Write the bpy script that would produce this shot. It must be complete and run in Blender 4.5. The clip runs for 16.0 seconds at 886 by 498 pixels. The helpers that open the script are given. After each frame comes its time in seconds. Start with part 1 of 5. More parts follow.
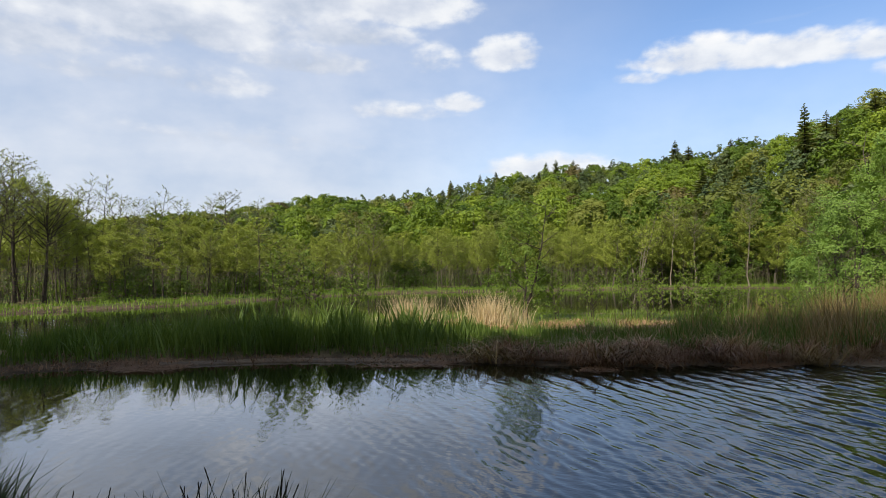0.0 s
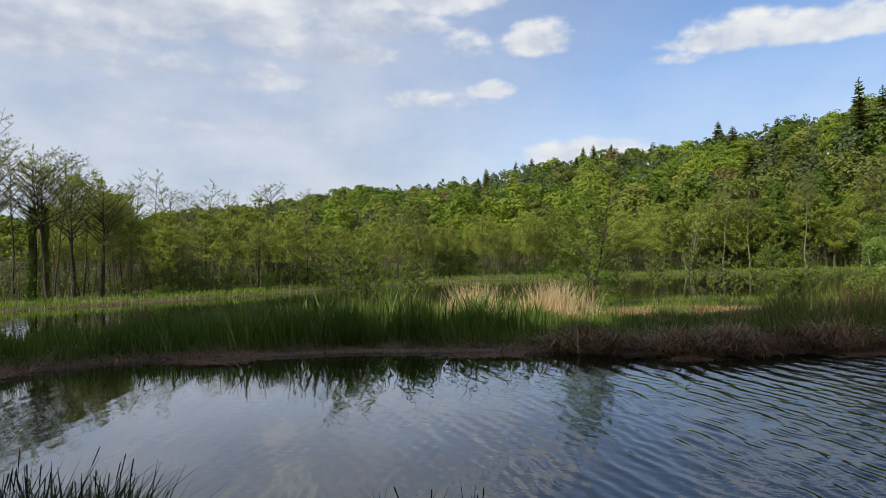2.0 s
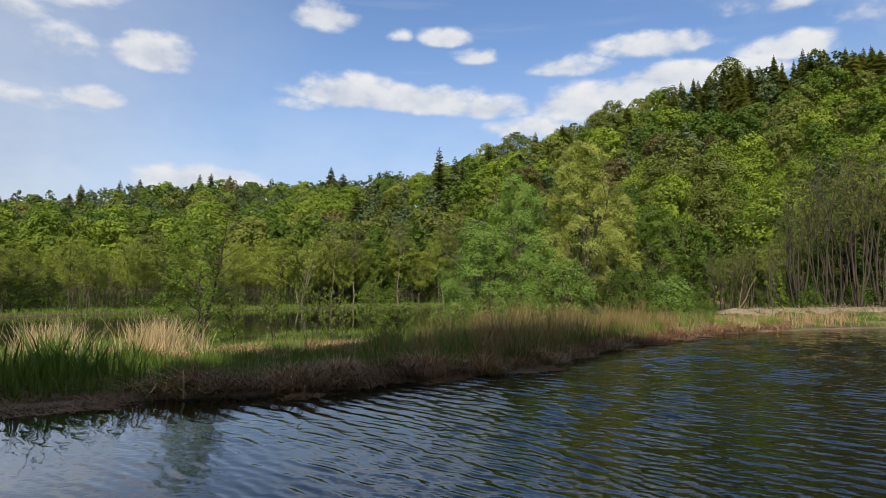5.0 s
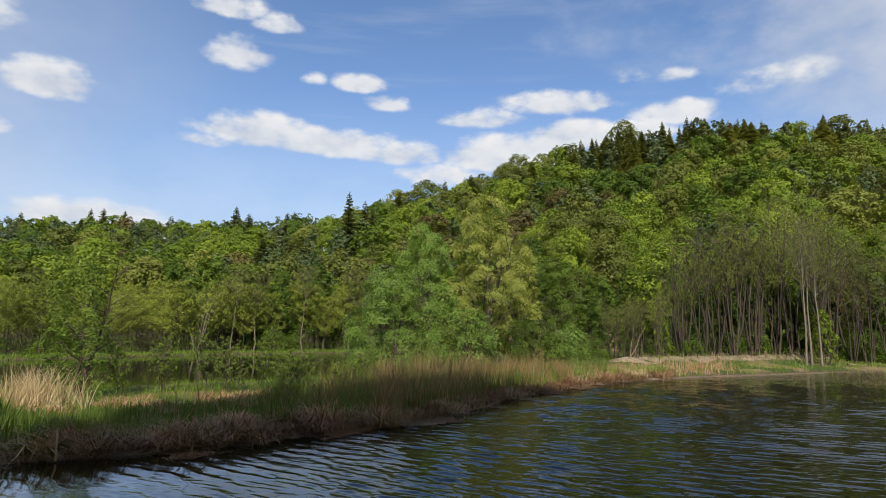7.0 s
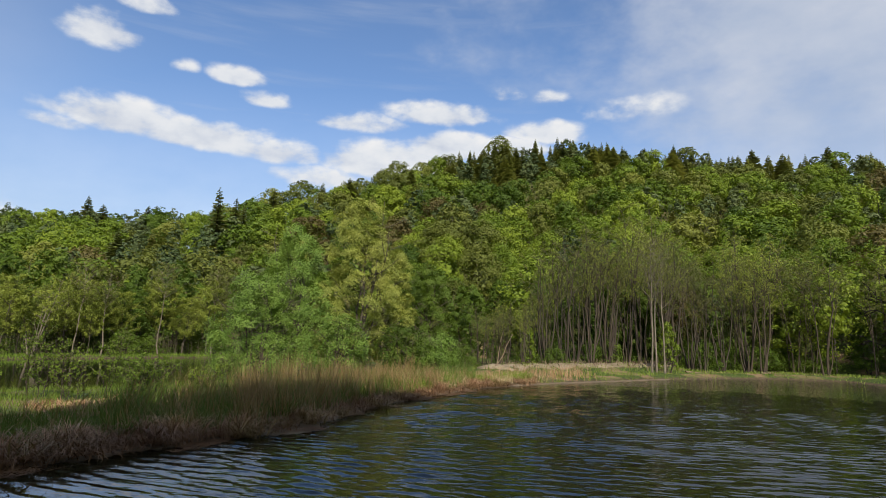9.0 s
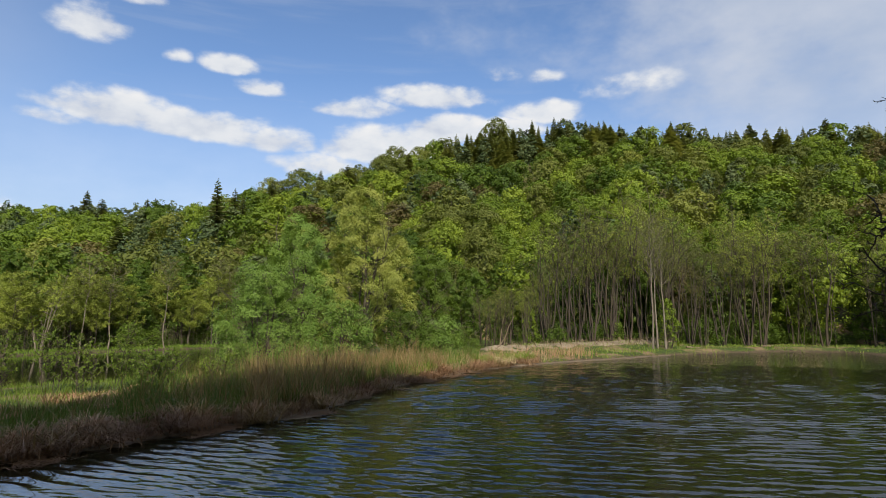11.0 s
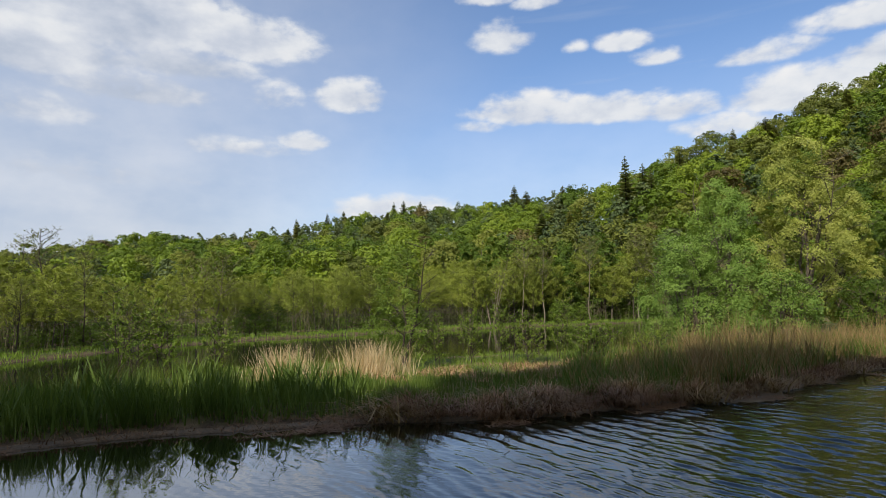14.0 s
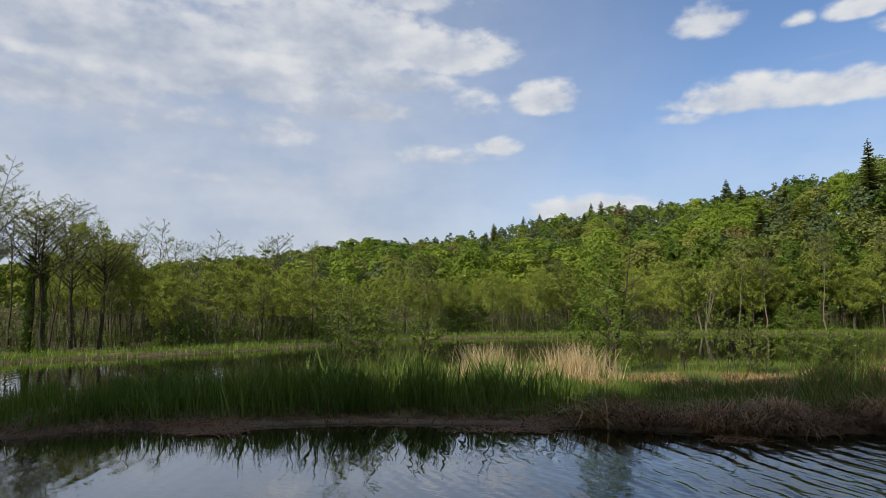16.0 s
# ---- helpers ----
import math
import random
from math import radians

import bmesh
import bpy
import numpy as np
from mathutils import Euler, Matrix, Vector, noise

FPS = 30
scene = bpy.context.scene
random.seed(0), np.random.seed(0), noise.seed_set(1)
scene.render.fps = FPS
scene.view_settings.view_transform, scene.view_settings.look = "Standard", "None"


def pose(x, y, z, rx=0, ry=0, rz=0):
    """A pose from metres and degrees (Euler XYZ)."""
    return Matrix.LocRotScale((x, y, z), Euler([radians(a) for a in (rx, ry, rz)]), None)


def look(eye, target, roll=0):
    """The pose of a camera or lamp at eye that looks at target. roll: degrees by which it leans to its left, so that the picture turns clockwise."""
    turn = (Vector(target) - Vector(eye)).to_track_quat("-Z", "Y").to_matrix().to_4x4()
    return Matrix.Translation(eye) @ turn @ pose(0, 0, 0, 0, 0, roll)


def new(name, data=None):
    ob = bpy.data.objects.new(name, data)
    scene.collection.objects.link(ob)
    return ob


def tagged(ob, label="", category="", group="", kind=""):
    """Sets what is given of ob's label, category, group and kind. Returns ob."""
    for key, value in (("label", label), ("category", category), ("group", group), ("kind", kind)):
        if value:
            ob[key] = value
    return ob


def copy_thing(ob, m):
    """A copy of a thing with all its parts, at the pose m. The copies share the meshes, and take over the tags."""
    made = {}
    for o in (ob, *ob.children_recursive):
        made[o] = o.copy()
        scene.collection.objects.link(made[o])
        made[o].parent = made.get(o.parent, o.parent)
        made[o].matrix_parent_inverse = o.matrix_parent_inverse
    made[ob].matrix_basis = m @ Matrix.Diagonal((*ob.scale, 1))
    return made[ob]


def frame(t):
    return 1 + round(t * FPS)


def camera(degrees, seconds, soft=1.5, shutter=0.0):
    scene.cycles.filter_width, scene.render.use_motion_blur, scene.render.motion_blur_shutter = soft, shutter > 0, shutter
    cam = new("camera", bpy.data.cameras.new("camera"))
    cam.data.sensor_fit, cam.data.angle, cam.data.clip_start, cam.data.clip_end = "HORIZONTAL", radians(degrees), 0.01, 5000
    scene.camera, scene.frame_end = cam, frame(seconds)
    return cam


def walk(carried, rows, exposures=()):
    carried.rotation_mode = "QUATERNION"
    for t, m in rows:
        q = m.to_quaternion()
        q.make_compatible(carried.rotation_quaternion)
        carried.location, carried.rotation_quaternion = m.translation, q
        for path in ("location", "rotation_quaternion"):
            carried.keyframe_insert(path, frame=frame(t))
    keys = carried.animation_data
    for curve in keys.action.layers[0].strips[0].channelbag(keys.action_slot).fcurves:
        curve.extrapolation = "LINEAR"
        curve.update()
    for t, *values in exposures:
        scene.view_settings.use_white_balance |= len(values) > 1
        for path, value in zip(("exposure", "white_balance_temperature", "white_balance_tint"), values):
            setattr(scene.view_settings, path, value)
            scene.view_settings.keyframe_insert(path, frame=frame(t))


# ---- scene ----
# ---- camera ----
LENS = 72.1
# seconds, x, y, z, yaw to the left of +y, pitch up, roll
PATH = [
    (0.0, 1.57, -0.43, 2.92, 31.39, 1.58, -0.04),
    (0.5, 1.25, -0.47, 2.94, 35.07, 1.39, -2.54),
    (1.0, 0.87, -0.48, 2.89, 38.55, 1.04, 0.27),
    (1.5, 0.50, -0.50, 2.89, 37.53, 0.74, -1.37),
    (2.0, 0.16, -0.40, 2.86, 34.65, 0.57, -1.03),
    (2.5, -0.13, -0.32, 2.90, 32.03, 2.81, -0.41),
    (3.0, -0.25, -0.10, 2.85, 23.56, 3.37, -0.58),
    (3.5, -0.36, 0.04, 2.83, 16.29, 2.77, 0.23),
    (4.0, -0.24, 0.21, 2.85, 10.10, 2.82, -0.13),
    (4.5, -0.18, 0.32, 2.88, 3.94, 2.89, 0.92),
    (4.7, -0.18, 0.38, 2.86, 1.82, 3.09, 0.80),
    (6.8, -0.03, -0.12, 3.12, -7.33, 7.65, 0.91),
    (7.0, 0.02, -0.10, 3.12, -8.99, 7.88, 1.01),
    (7.5, 0.07, 0.01, 3.14, -13.05, 8.47, 1.31),
    (8.0, 0.07, 0.09, 3.12, -17.35, 8.73, 1.25),
    (8.5, 0.05, 0.17, 3.16, -19.71, 8.84, 1.32),
    (8.7, 0.12, 0.17, 3.12, -20.46, 8.89, 1.89),
    (10.8, 0.04, -0.38, 3.17, -22.17, 7.41, 0.69),
    (11.0, -0.07, -0.33, 3.12, -20.71, 7.18, 0.02),
    (11.5, -0.06, -0.15, 3.13, -14.71, 6.28, -0.68),
    (12.0, -0.07, 0.02, 3.12, -8.06, 5.89, -0.89),
    (12.5, -0.17, 0.09, 3.15, -1.55, 5.98, -0.85),
    (13.0, -0.22, 0.10, 3.13, 3.94, 5.80, -0.90),
    (13.5, -0.35, 0.20, 3.13, 10.54, 5.12, -1.32),
    (14.0, -0.49, 0.36, 3.15, 16.86, 5.18, -1.11),
    (14.5, -0.49, 0.35, 3.13, 20.41, 5.38, -1.09),
    (15.0, -0.52, 0.34, 3.13, 22.40, 5.58, -0.98),
    (15.5, -0.68, 0.47, 3.11, 27.85, 5.81, 0.21),
    (16.0, -0.82, 0.57, 3.05, 35.22, 5.61, -0.09),
]


def aim(x, y, z, yaw, pitch, roll):
    a, b = radians(yaw), radians(pitch)
    ahead = Vector((-math.sin(a) * math.cos(b), math.cos(a) * math.cos(b), math.sin(b)))
    return look((x, y, z), Vector((x, y, z)) + ahead, roll)


cam = camera(LENS, 16.0, soft=0.9)
walk(cam, [(t, aim(*row)) for t, *row in PATH], [(0.0, 0.20), (1.3, 0.18), (2.2, -0.02), (3.5, -0.10), (4.5, -0.04), (8.5, 0.0), (12.5, 0.03), (13.5, 0.05), (14.5, -0.08), (16.0, -0.15)])

# ---- sky and sun ----
SUN_AZ, SUN_EL = 191.0, 39.0          # clockwise from +y, above the horizon
SKY = 0.14


class Nodes:
    """Short hand for building node trees."""

    def __init__(self, tree):
        self.tree = tree
        tree.nodes.clear()

    def add(self, kind, **settings):
        n = self.tree.nodes.new(kind)
        for key, value in settings.items():
            if key == "operation":
                n.operation = value
            elif key == "blend":
                n.data_type, n.blend_type = "RGBA", value
            elif key == "scale":
                n.inputs["Scale"].default_value = value
            elif key == "detail":
                n.inputs["Detail"].default_value = value
        return n

    def put(self, socket, value):
        if isinstance(value, bpy.types.NodeSocket):
            self.tree.links.new(value, socket)
        elif isinstance(value, tuple) and len(value) == 3 and socket.type == "RGBA":
            socket.default_value = (*value, 1.0)
        else:
            socket.default_value = value

    def math(self, op, a, b=0.0, clamp=False):
        n = self.add("ShaderNodeMath", operation=op)
        n.use_clamp = clamp
        self.put(n.inputs[0], a)
        self.put(n.inputs[1], b)
        return n.outputs[0]

    def mix(self, fac, a, b, blend="MIX"):
        n = self.add("ShaderNodeMix", blend=blend)
        self.put(n.inputs[0], fac)
        self.put(n.inputs[6], a)
        self.put(n.inputs[7], b)
        return n.outputs[2]

    def noise(self, vector, scale, detail=3.0, rough=0.55):
        n = self.add("ShaderNodeTexNoise", scale=scale, detail=detail)
        n.inputs["Roughness"].default_value = rough
        if vector is not None:
            self.put(n.inputs["Vector"], vector)
        return n.outputs[0]

    def ramp(self, fac, stops):
        n = self.add("ShaderNodeValToRGB")
        els = n.color_ramp.elements
        while len(els) < len(stops):
            els.new(0.5)
        for el, (pos, col) in zip(els, stops):
            el.position = pos
            el.color = (*col, 1.0) if len(col) == 3 else col
        self.put(n.inputs[0], fac)
        return n.outputs[0]

    def span(self, value, a, b, c=0.0, d=1.0):
        n = self.add("ShaderNodeMapRange")
        n.interpolation_type = "SMOOTHSTEP"
        self.put(n.inputs[0], value)
        for i, v in enumerate((a, b, c, d)):
            self.put(n.inputs[1 + i], v)
        return n.outputs[0]


# fair-weather clouds: azimuth, elevation, half width, half height, density (degrees)
CLOUDS = [
    (-8.5, 17.5, 5.6, 1.9, 1.3), (-2.0, 17.1, 7.0, 1.7, 1.3), (4.5, 16.5, 4.6, 1.35, 1.1), (-13.0, 16.4, 2.4, 0.7, 0.7), (-25.4, 19.0, 3.6, 1.9, 1.4),
    (-29.8, 14.9, 2.3, 1.1, 1.1), (-34.5, 14.2, 5.0, 0.9, 0.55), (-32.4, 18.6, 2.6, 1.5, 0.65), (20.0, 21.0, 5.4, 1.4, 1.0), (12.5, 19.9, 4.6, 1.1, 0.8),
    (15.0, 16.4, 6.2, 2.1, 1.5), (21.0, 18.0, 4.6, 1.7, 1.5), (9.0, 14.6, 4.5, 1.2, 0.8), (30.6, 19.4, 3.6, 1.3, 1.0), (26.5, 18.0, 4.0, 1.2, 1.4),
    (-10.6, 23.9, 3.0, 1.7, 1.1), (0.6, 22.6, 2.6, 1.0, 1.05), (3.5, 21.0, 2.2, 0.8, 0.8), (-3.8, 22.6, 1.1, 0.6, 0.5), (26.2, 22.9, 2.0, 0.8, 0.7),
    (30.7, 22.6, 1.6, 0.7, 0.65), (-7.2, 26.8, 2.3, 1.0, 0.85), (-12.0, 27.6, 3.4, 1.2, 1.1), (38.5, 21.0, 4.0, 1.4, 0.5), (-21.5, 8.9, 6.0, 1.5, 1.3),
    (-17.0, 8.4, 4.0, 1.0, 1.1), (-36.0, 23.2, 8.0, 2.6, 1.3), (-47.0, 23.5, 12.0, 4.4, 1.5), (-62.0, 21.0, 13.0, 4.6, 1.5), (-44.0, 18.2, 6.0, 1.6, 1.0),
    (-75.0, 24.0, 12.0, 6.0, 1.4), (-56.0, 29.0, 18.0, 5.5, 1.4), (-38.0, 28.5, 8.0, 2.6, 0.9), (-50.0, 11.2, 9.0, 1.0, 0.35), (-58.0, 15.8, 10.0, 1.6, 0.6), (-52.0, 20.0, 9.0, 2.4, 1.3), (-68.0, 17.5, 9.0, 2.6, 1.1), (-40.0, 20.6, 6.0, 1.8, 1.1),
]

world = bpy.data.worlds.new("sky")
scene.world = world
world.use_nodes = True
w = Nodes(world.node_tree)
sky = w.add("ShaderNodeTexSky")
sky.sky_type, sky.sun_disc = "NISHITA", False
sky.sun_elevation, sky.sun_rotation = radians(SUN_EL), radians(SUN_AZ)
sky.air_density, sky.dust_density, sky.ozone_density = 1.0, 0.6, 2.0
way = w.add("ShaderNodeTexCoord").outputs["Generated"]
part_xyz = w.add("ShaderNodeSeparateXYZ")
w.put(part_xyz.inputs[0], way)
wx, wy, wz = part_xyz.outputs
deg = 180 / math.pi
az = w.math("MULTIPLY", w.math("ARCTAN2", wx, wy), deg)
el = w.math("MULTIPLY", w.math("ARCSINE", wz), deg)
flat = w.add("ShaderNodeCombineXYZ")
w.put(flat.inputs[0], az)
w.put(flat.inputs[1], w.math("MULTIPLY", el, 1.7))
puff = w.math("SUBTRACT", w.noise(flat.outputs[0], 0.17, 6.0, 0.52), 0.5)
puff_fine = w.math("SUBTRACT", w.noise(flat.outputs[0], 0.55, 5.0, 0.5), 0.5)
wob = w.math("ADD", w.math("MULTIPLY", puff, 3.0), w.math("MULTIPLY", puff_fine, 1.6))
cover = None
lift = None
for caz, cel, cw, ch, dens in CLOUDS:
    dx = w.math("DIVIDE", w.math("SUBTRACT", az, caz), cw * 1.12)
    dy = w.math("DIVIDE", w.math("SUBTRACT", el, cel), ch * 1.15)
    low = w.math("MULTIPLY", w.math("LESS_THAN", dy, 0.0), 0.6)
    dy2 = w.math("MULTIPLY", dy, w.math("ADD", low, 1.0))
    r2 = w.math("ADD", w.math("MULTIPLY", dx, dx), w.math("MULTIPLY", dy2, dy2))
    body = w.math("MULTIPLY", w.math("SUBTRACT", 1.0, r2), dens)
    body = w.math("MAXIMUM", body, -1.5)
    up = w.math("MULTIPLY", w.span(body, -0.3, 0.5), dy)
    cover = body if cover is None else w.math("MAXIMUM", cover, body)
    lift = up if lift is None else w.math("MAXIMUM", lift, up)
dense = w.math("MULTIPLY", w.span(w.math("ADD", cover, wob), -0.15, 1.0), w.span(cover, -0.8, 0.5, 0.0, 0.94))
# the sky overhead and behind carries the same broken cloud
high = w.math("MULTIPLY", w.span(w.noise(flat.outputs[0], 0.045, 6.0, 0.6), 0.56, 0.74), w.span(el, 32.0, 42.0))
behind = w.math("MULTIPLY", w.span(w.noise(flat.outputs[0], 0.05, 6.0, 0.6), 0.50, 0.66), w.span(w.math("ABSOLUTE", az), 80.0, 95.0))
dense = w.math("MAXIMUM", dense, w.math("MAXIMUM", high, behind))
veil_left = w.math("MULTIPLY", w.span(az, -2.0, -46.0), w.span(el, 33.0, 5.0, 0.45, 0.9))
wisp = w.math("MULTIPLY", w.math("SUBTRACT", w.noise(flat.outputs[0], 0.07, 5.0, 0.6), 0.5), 60.0)
veil_right = w.math("MULTIPLY", w.span(w.math("ADD", w.math("ADD", az, w.math("MULTIPLY", el, 0.5)), wisp), 34.0, 66.0), w.span(el, 12.0, 22.0, 0.5, 0.8))
streak_map = w.add("ShaderNodeMapping")
streak_map.inputs["Rotation"].default_value = (0, 0, radians(-12))
streak_map.inputs["Scale"].default_value = (0.35, 2.2, 1.0)
w.put(streak_map.inputs["Vector"], flat.outputs[0])
streak = w.span(w.noise(streak_map.outputs[0], 0.12, 5.0, 0.55), 0.48, 0.85, 0.0, 0.3)
haze = w.span(el, 24.0, 4.0, 0.0, 0.62)
veil = w.math("MAXIMUM", w.math("MAXIMUM", veil_left, veil_right), w.math("MAXIMUM", streak, haze))
cloud_shade = w.math("ADD", w.math("MULTIPLY", lift, 0.34), w.math("MULTIPLY", puff, 1.6))
cloud_shade = w.math("ADD", cloud_shade, w.math("MULTIPLY", puff_fine, 0.5))
cloud_shade = w.math("SUBTRACT", cloud_shade, w.span(az, -27.0, -42.0, 0.0, 0.34))
cloud_col = w.ramp(w.math("ADD", cloud_shade, 0.50, True), [(0.0, (0.46, 0.52, 0.63)), (0.35, (0.62, 0.66, 0.74)), (0.65, (0.78, 0.80, 0.83)), (1.0, (0.90, 0.89, 0.88))])
blue = w.add("ShaderNodeVectorMath", operation="SCALE")
w.put(blue.inputs[0], sky.outputs[0])
blue.inputs["Scale"].default_value = SKY
clear = w.mix(1.0, blue.outputs[0], (0.90, 1.0, 1.14), "MULTIPLY")
milk = w.ramp(w.noise(flat.outputs[0], 0.10, 5.0, 0.55), [(0.36, (0.50, 0.565, 0.685)), (0.64, (0.66, 0.69, 0.755))])
air = w.mix(veil, clear, milk)
heaven = w.mix(dense, air, cloud_col)
back = w.add("ShaderNodeBackground")
w.put(back.inputs[0], heaven)
back.inputs[1].default_value = 1.0
wout = w.add("ShaderNodeOutputWorld")
world.node_tree.links.new(back.outputs[0], wout.inputs[0])

sun_data = bpy.data.lights.new("sun", "SUN")
sun_data.energy, sun_data.angle, sun_data.color = 5.0, radians(0.53), (1.0, 0.93, 0.80)
sun = new("sun", sun_data)
sa, se = radians(SUN_AZ), radians(SUN_EL)
sun.matrix_world = look((math.sin(sa) * math.cos(se) * 300, math.cos(sa) * math.cos(se) * 300, math.sin(se) * 300), (0, 0, 0))


# ---- materials ----
def material(name, build):
    m = bpy.data.materials.new(name)
    m.use_nodes = True
    n = Nodes(m.node_tree)
    surface = build(n)
    out = n.add("ShaderNodeOutputMaterial")
    n.tree.links.new(surface, out.inputs[0])
    return m


def principled(n, col, rough=0.7, spec=0.3, normal=None):
    p = n.add("ShaderNodeBsdfPrincipled")
    n.put(p.inputs["Base Color"], col)
    n.put(p.inputs["Roughness"], rough)
    n.put(p.inputs["Specular IOR Level"], spec)
    if normal is not None:
        n.put(p.inputs["Normal"], normal)
    return p.outputs[0]


def bump(n, height, strength, distance):
    b = n.add("ShaderNodeBump")
    b.inputs["Strength"].default_value, b.inputs["Distance"].default_value = strength, distance
    n.put(b.inputs["Height"], height)
    return b.outputs[0]


def leaf_material(name, stops, through_share=0.35, patch=0.12):
    """Thin leaves: colour varies from leaf to leaf, from plant to plant and in larger patches."""

    def build(n):
        isle = n.add("ShaderNodeNewGeometry")
        who = n.add("ShaderNodeObjectInfo").outputs["Random"]
        wide = n.noise(isle.outputs["Position"], patch, 3.0)
        fac = n.math("ADD", n.math("MULTIPLY", isle.outputs["Random Per Island"], 0.30), n.math("MULTIPLY", who, 0.30))
        plant = n.add("ShaderNodeAttribute")
        plant.attribute_name = "tone"
        fac = n.math("ADD", fac, n.math("ADD", n.math("MULTIPLY", n.math("SUBTRACT", wide, 0.5), 1.0), plant.outputs["Fac"]))
        col = n.ramp(n.math("ADD", fac, 0.20, True), stops)
        front = principled(n, col, 0.55, 0.25)
        thin = n.add("ShaderNodeBsdfTranslucent")
        n.put(thin.inputs[0], n.mix(1.0, col, (1.0, 1.0, 0.55), "MULTIPLY"))
        both = n.add("ShaderNodeMixShader")
        both.inputs[0].default_value = through_share
        n.tree.links.new(front, both.inputs[1])
        n.tree.links.new(thin.outputs[0], both.inputs[2])
        return both.outputs[0]

    return material(name, build)


def bark_material(name, dark, light, scale=3.0):
    def build(n):
        pos = n.add("ShaderNodeNewGeometry").outputs["Position"]
        stretch = n.add("ShaderNodeMapping")
        stretch.inputs["Scale"].default_value = (1.0, 1.0, 0.25)
        n.put(stretch.inputs["Vector"], pos)
        fine = n.noise(stretch.outputs[0], scale * 6, 4.0)
        wide = n.noise(pos, scale * 0.4, 3.0)
        fac = n.math("ADD", n.math("MULTIPLY", fine, 0.65), n.math("MULTIPLY", wide, 0.35))
        col = n.ramp(fac, [(0.34, dark), (0.66, light)])
        return principled(n, col, 0.85, 0.15, bump(n, fine, 0.5, 0.03))

    return material(name, build)


LEAF_BEECH = leaf_material("beech_leaves", [(0.0, (0.063, 0.108, 0.008)), (0.5, (0.138, 0.201, 0.015)), (1.0, (0.231, 0.295, 0.026))], 0.22)
LEAF_OLIVE = leaf_material("opening_leaves", [(0.0, (0.088, 0.108, 0.020)), (0.5, (0.150, 0.172, 0.030)), (1.0, (0.230, 0.250, 0.044))], 0.28)
LEAF_RUSSET = leaf_material("russet_buds", [(0.0, (0.085, 0.070, 0.026)), (0.5, (0.130, 0.105, 0.036)), (1.0, (0.180, 0.155, 0.050))])
LEAF_DEEP = leaf_material("deep_leaves", [(0.0, (0.053, 0.096, 0.012)), (0.5, (0.105, 0.166, 0.019)), (1.0, (0.177, 0.247, 0.034))])
LEAF_WILLOW = leaf_material("willow_leaves", [(0.0, (0.111, 0.197, 0.039)), (0.5, (0.204, 0.308, 0.056)), (1.0, (0.320, 0.424, 0.089))], 0.35, 0.35)
LEAF_GOLD = leaf_material("catkin_leaves", [(0.0, (0.160, 0.205, 0.040)), (0.5, (0.285, 0.320, 0.066)), (1.0, (0.480, 0.490, 0.115))], 0.35, 0.35)
LEAF_ALDER = leaf_material("alder_leaves", [(0.0, (0.149, 0.188, 0.031)), (0.5, (0.259, 0.305, 0.046)), (1.0, (0.385, 0.431, 0.070))], 0.28)
LEAF_YOUNG = leaf_material("young_alder_leaves", [(0.0, (0.085, 0.140, 0.018)), (0.5, (0.150, 0.220, 0.026)), (1.0, (0.240, 0.310, 0.040))], 0.28, 0.4)
NEEDLE = leaf_material("spruce_needles", [(0.0, (0.098, 0.122, 0.042)), (0.5, (0.182, 0.200, 0.061)), (1.0, (0.291, 0.294, 0.087))], 0.25)
NEEDLE_PINE = leaf_material("pine_needles", [(0.0, (0.045, 0.072, 0.025)), (0.5, (0.075, 0.108, 0.036)), (1.0, (0.120, 0.147, 0.050))], 0.1)
REED_GREEN = leaf_material("green_reed", [(0.0, (0.055, 0.097, 0.018)), (0.5, (0.103, 0.161, 0.028)), (1.0, (0.190, 0.247, 0.046))], 0.3, 0.4)
REED_BRIGHT = leaf_material("bright_sedge", [(0.0, (0.120, 0.180, 0.026)), (0.5, (0.190, 0.265, 0.038)), (1.0, (0.310, 0.360, 0.070))], 0.3, 0.3)
SEDGE_FRESH = leaf_material("fresh_sedge", [(0.0, (0.118, 0.190, 0.024)), (0.5, (0.182, 0.276, 0.035)), (1.0, (0.268, 0.345, 0.058))], 0.35, 0.3)
REED_DRY = leaf_material("dry_reed", [(0.0, (0.460, 0.340, 0.180)), (0.5, (0.660, 0.520, 0.320)), (1.0, (0.800, 0.680, 0.460))], 0.25, 0.5)
REED_BROWN = leaf_material("brown_reed", [(0.0, (0.135, 0.093, 0.039)), (0.5, (0.252, 0.178, 0.075)), (1.0, (0.468, 0.323, 0.143))], 0.2, 0.5)
LITTER = leaf_material("dead_stalks", [(0.0, (0.121, 0.065, 0.032)), (0.5, (0.236, 0.133, 0.068)), (1.0, (0.425, 0.257, 0.144))], 0.1, 0.8)
LITTER_LIGHT = leaf_material("rusty_litter", [(0.0, (0.240, 0.130, 0.065)), (0.5, (0.400, 0.240, 0.130)), (1.0, (0.580, 0.400, 0.240))], 0.1, 0.9)
SEDGE_DARK = leaf_material("dark_sedge", [(0.0, (0.018, 0.034, 0.010)), (0.5, (0.034, 0.060, 0.016)), (1.0, (0.060, 0.095, 0.026))], 0.25, 0.8)
BARK_GREY = bark_material("grey_bark", (0.045, 0.036, 0.028), (0.135, 0.112, 0.085))
BARK_STEM = bark_material("stem_bark", (0.036, 0.028, 0.021), (0.120, 0.094, 0.068))
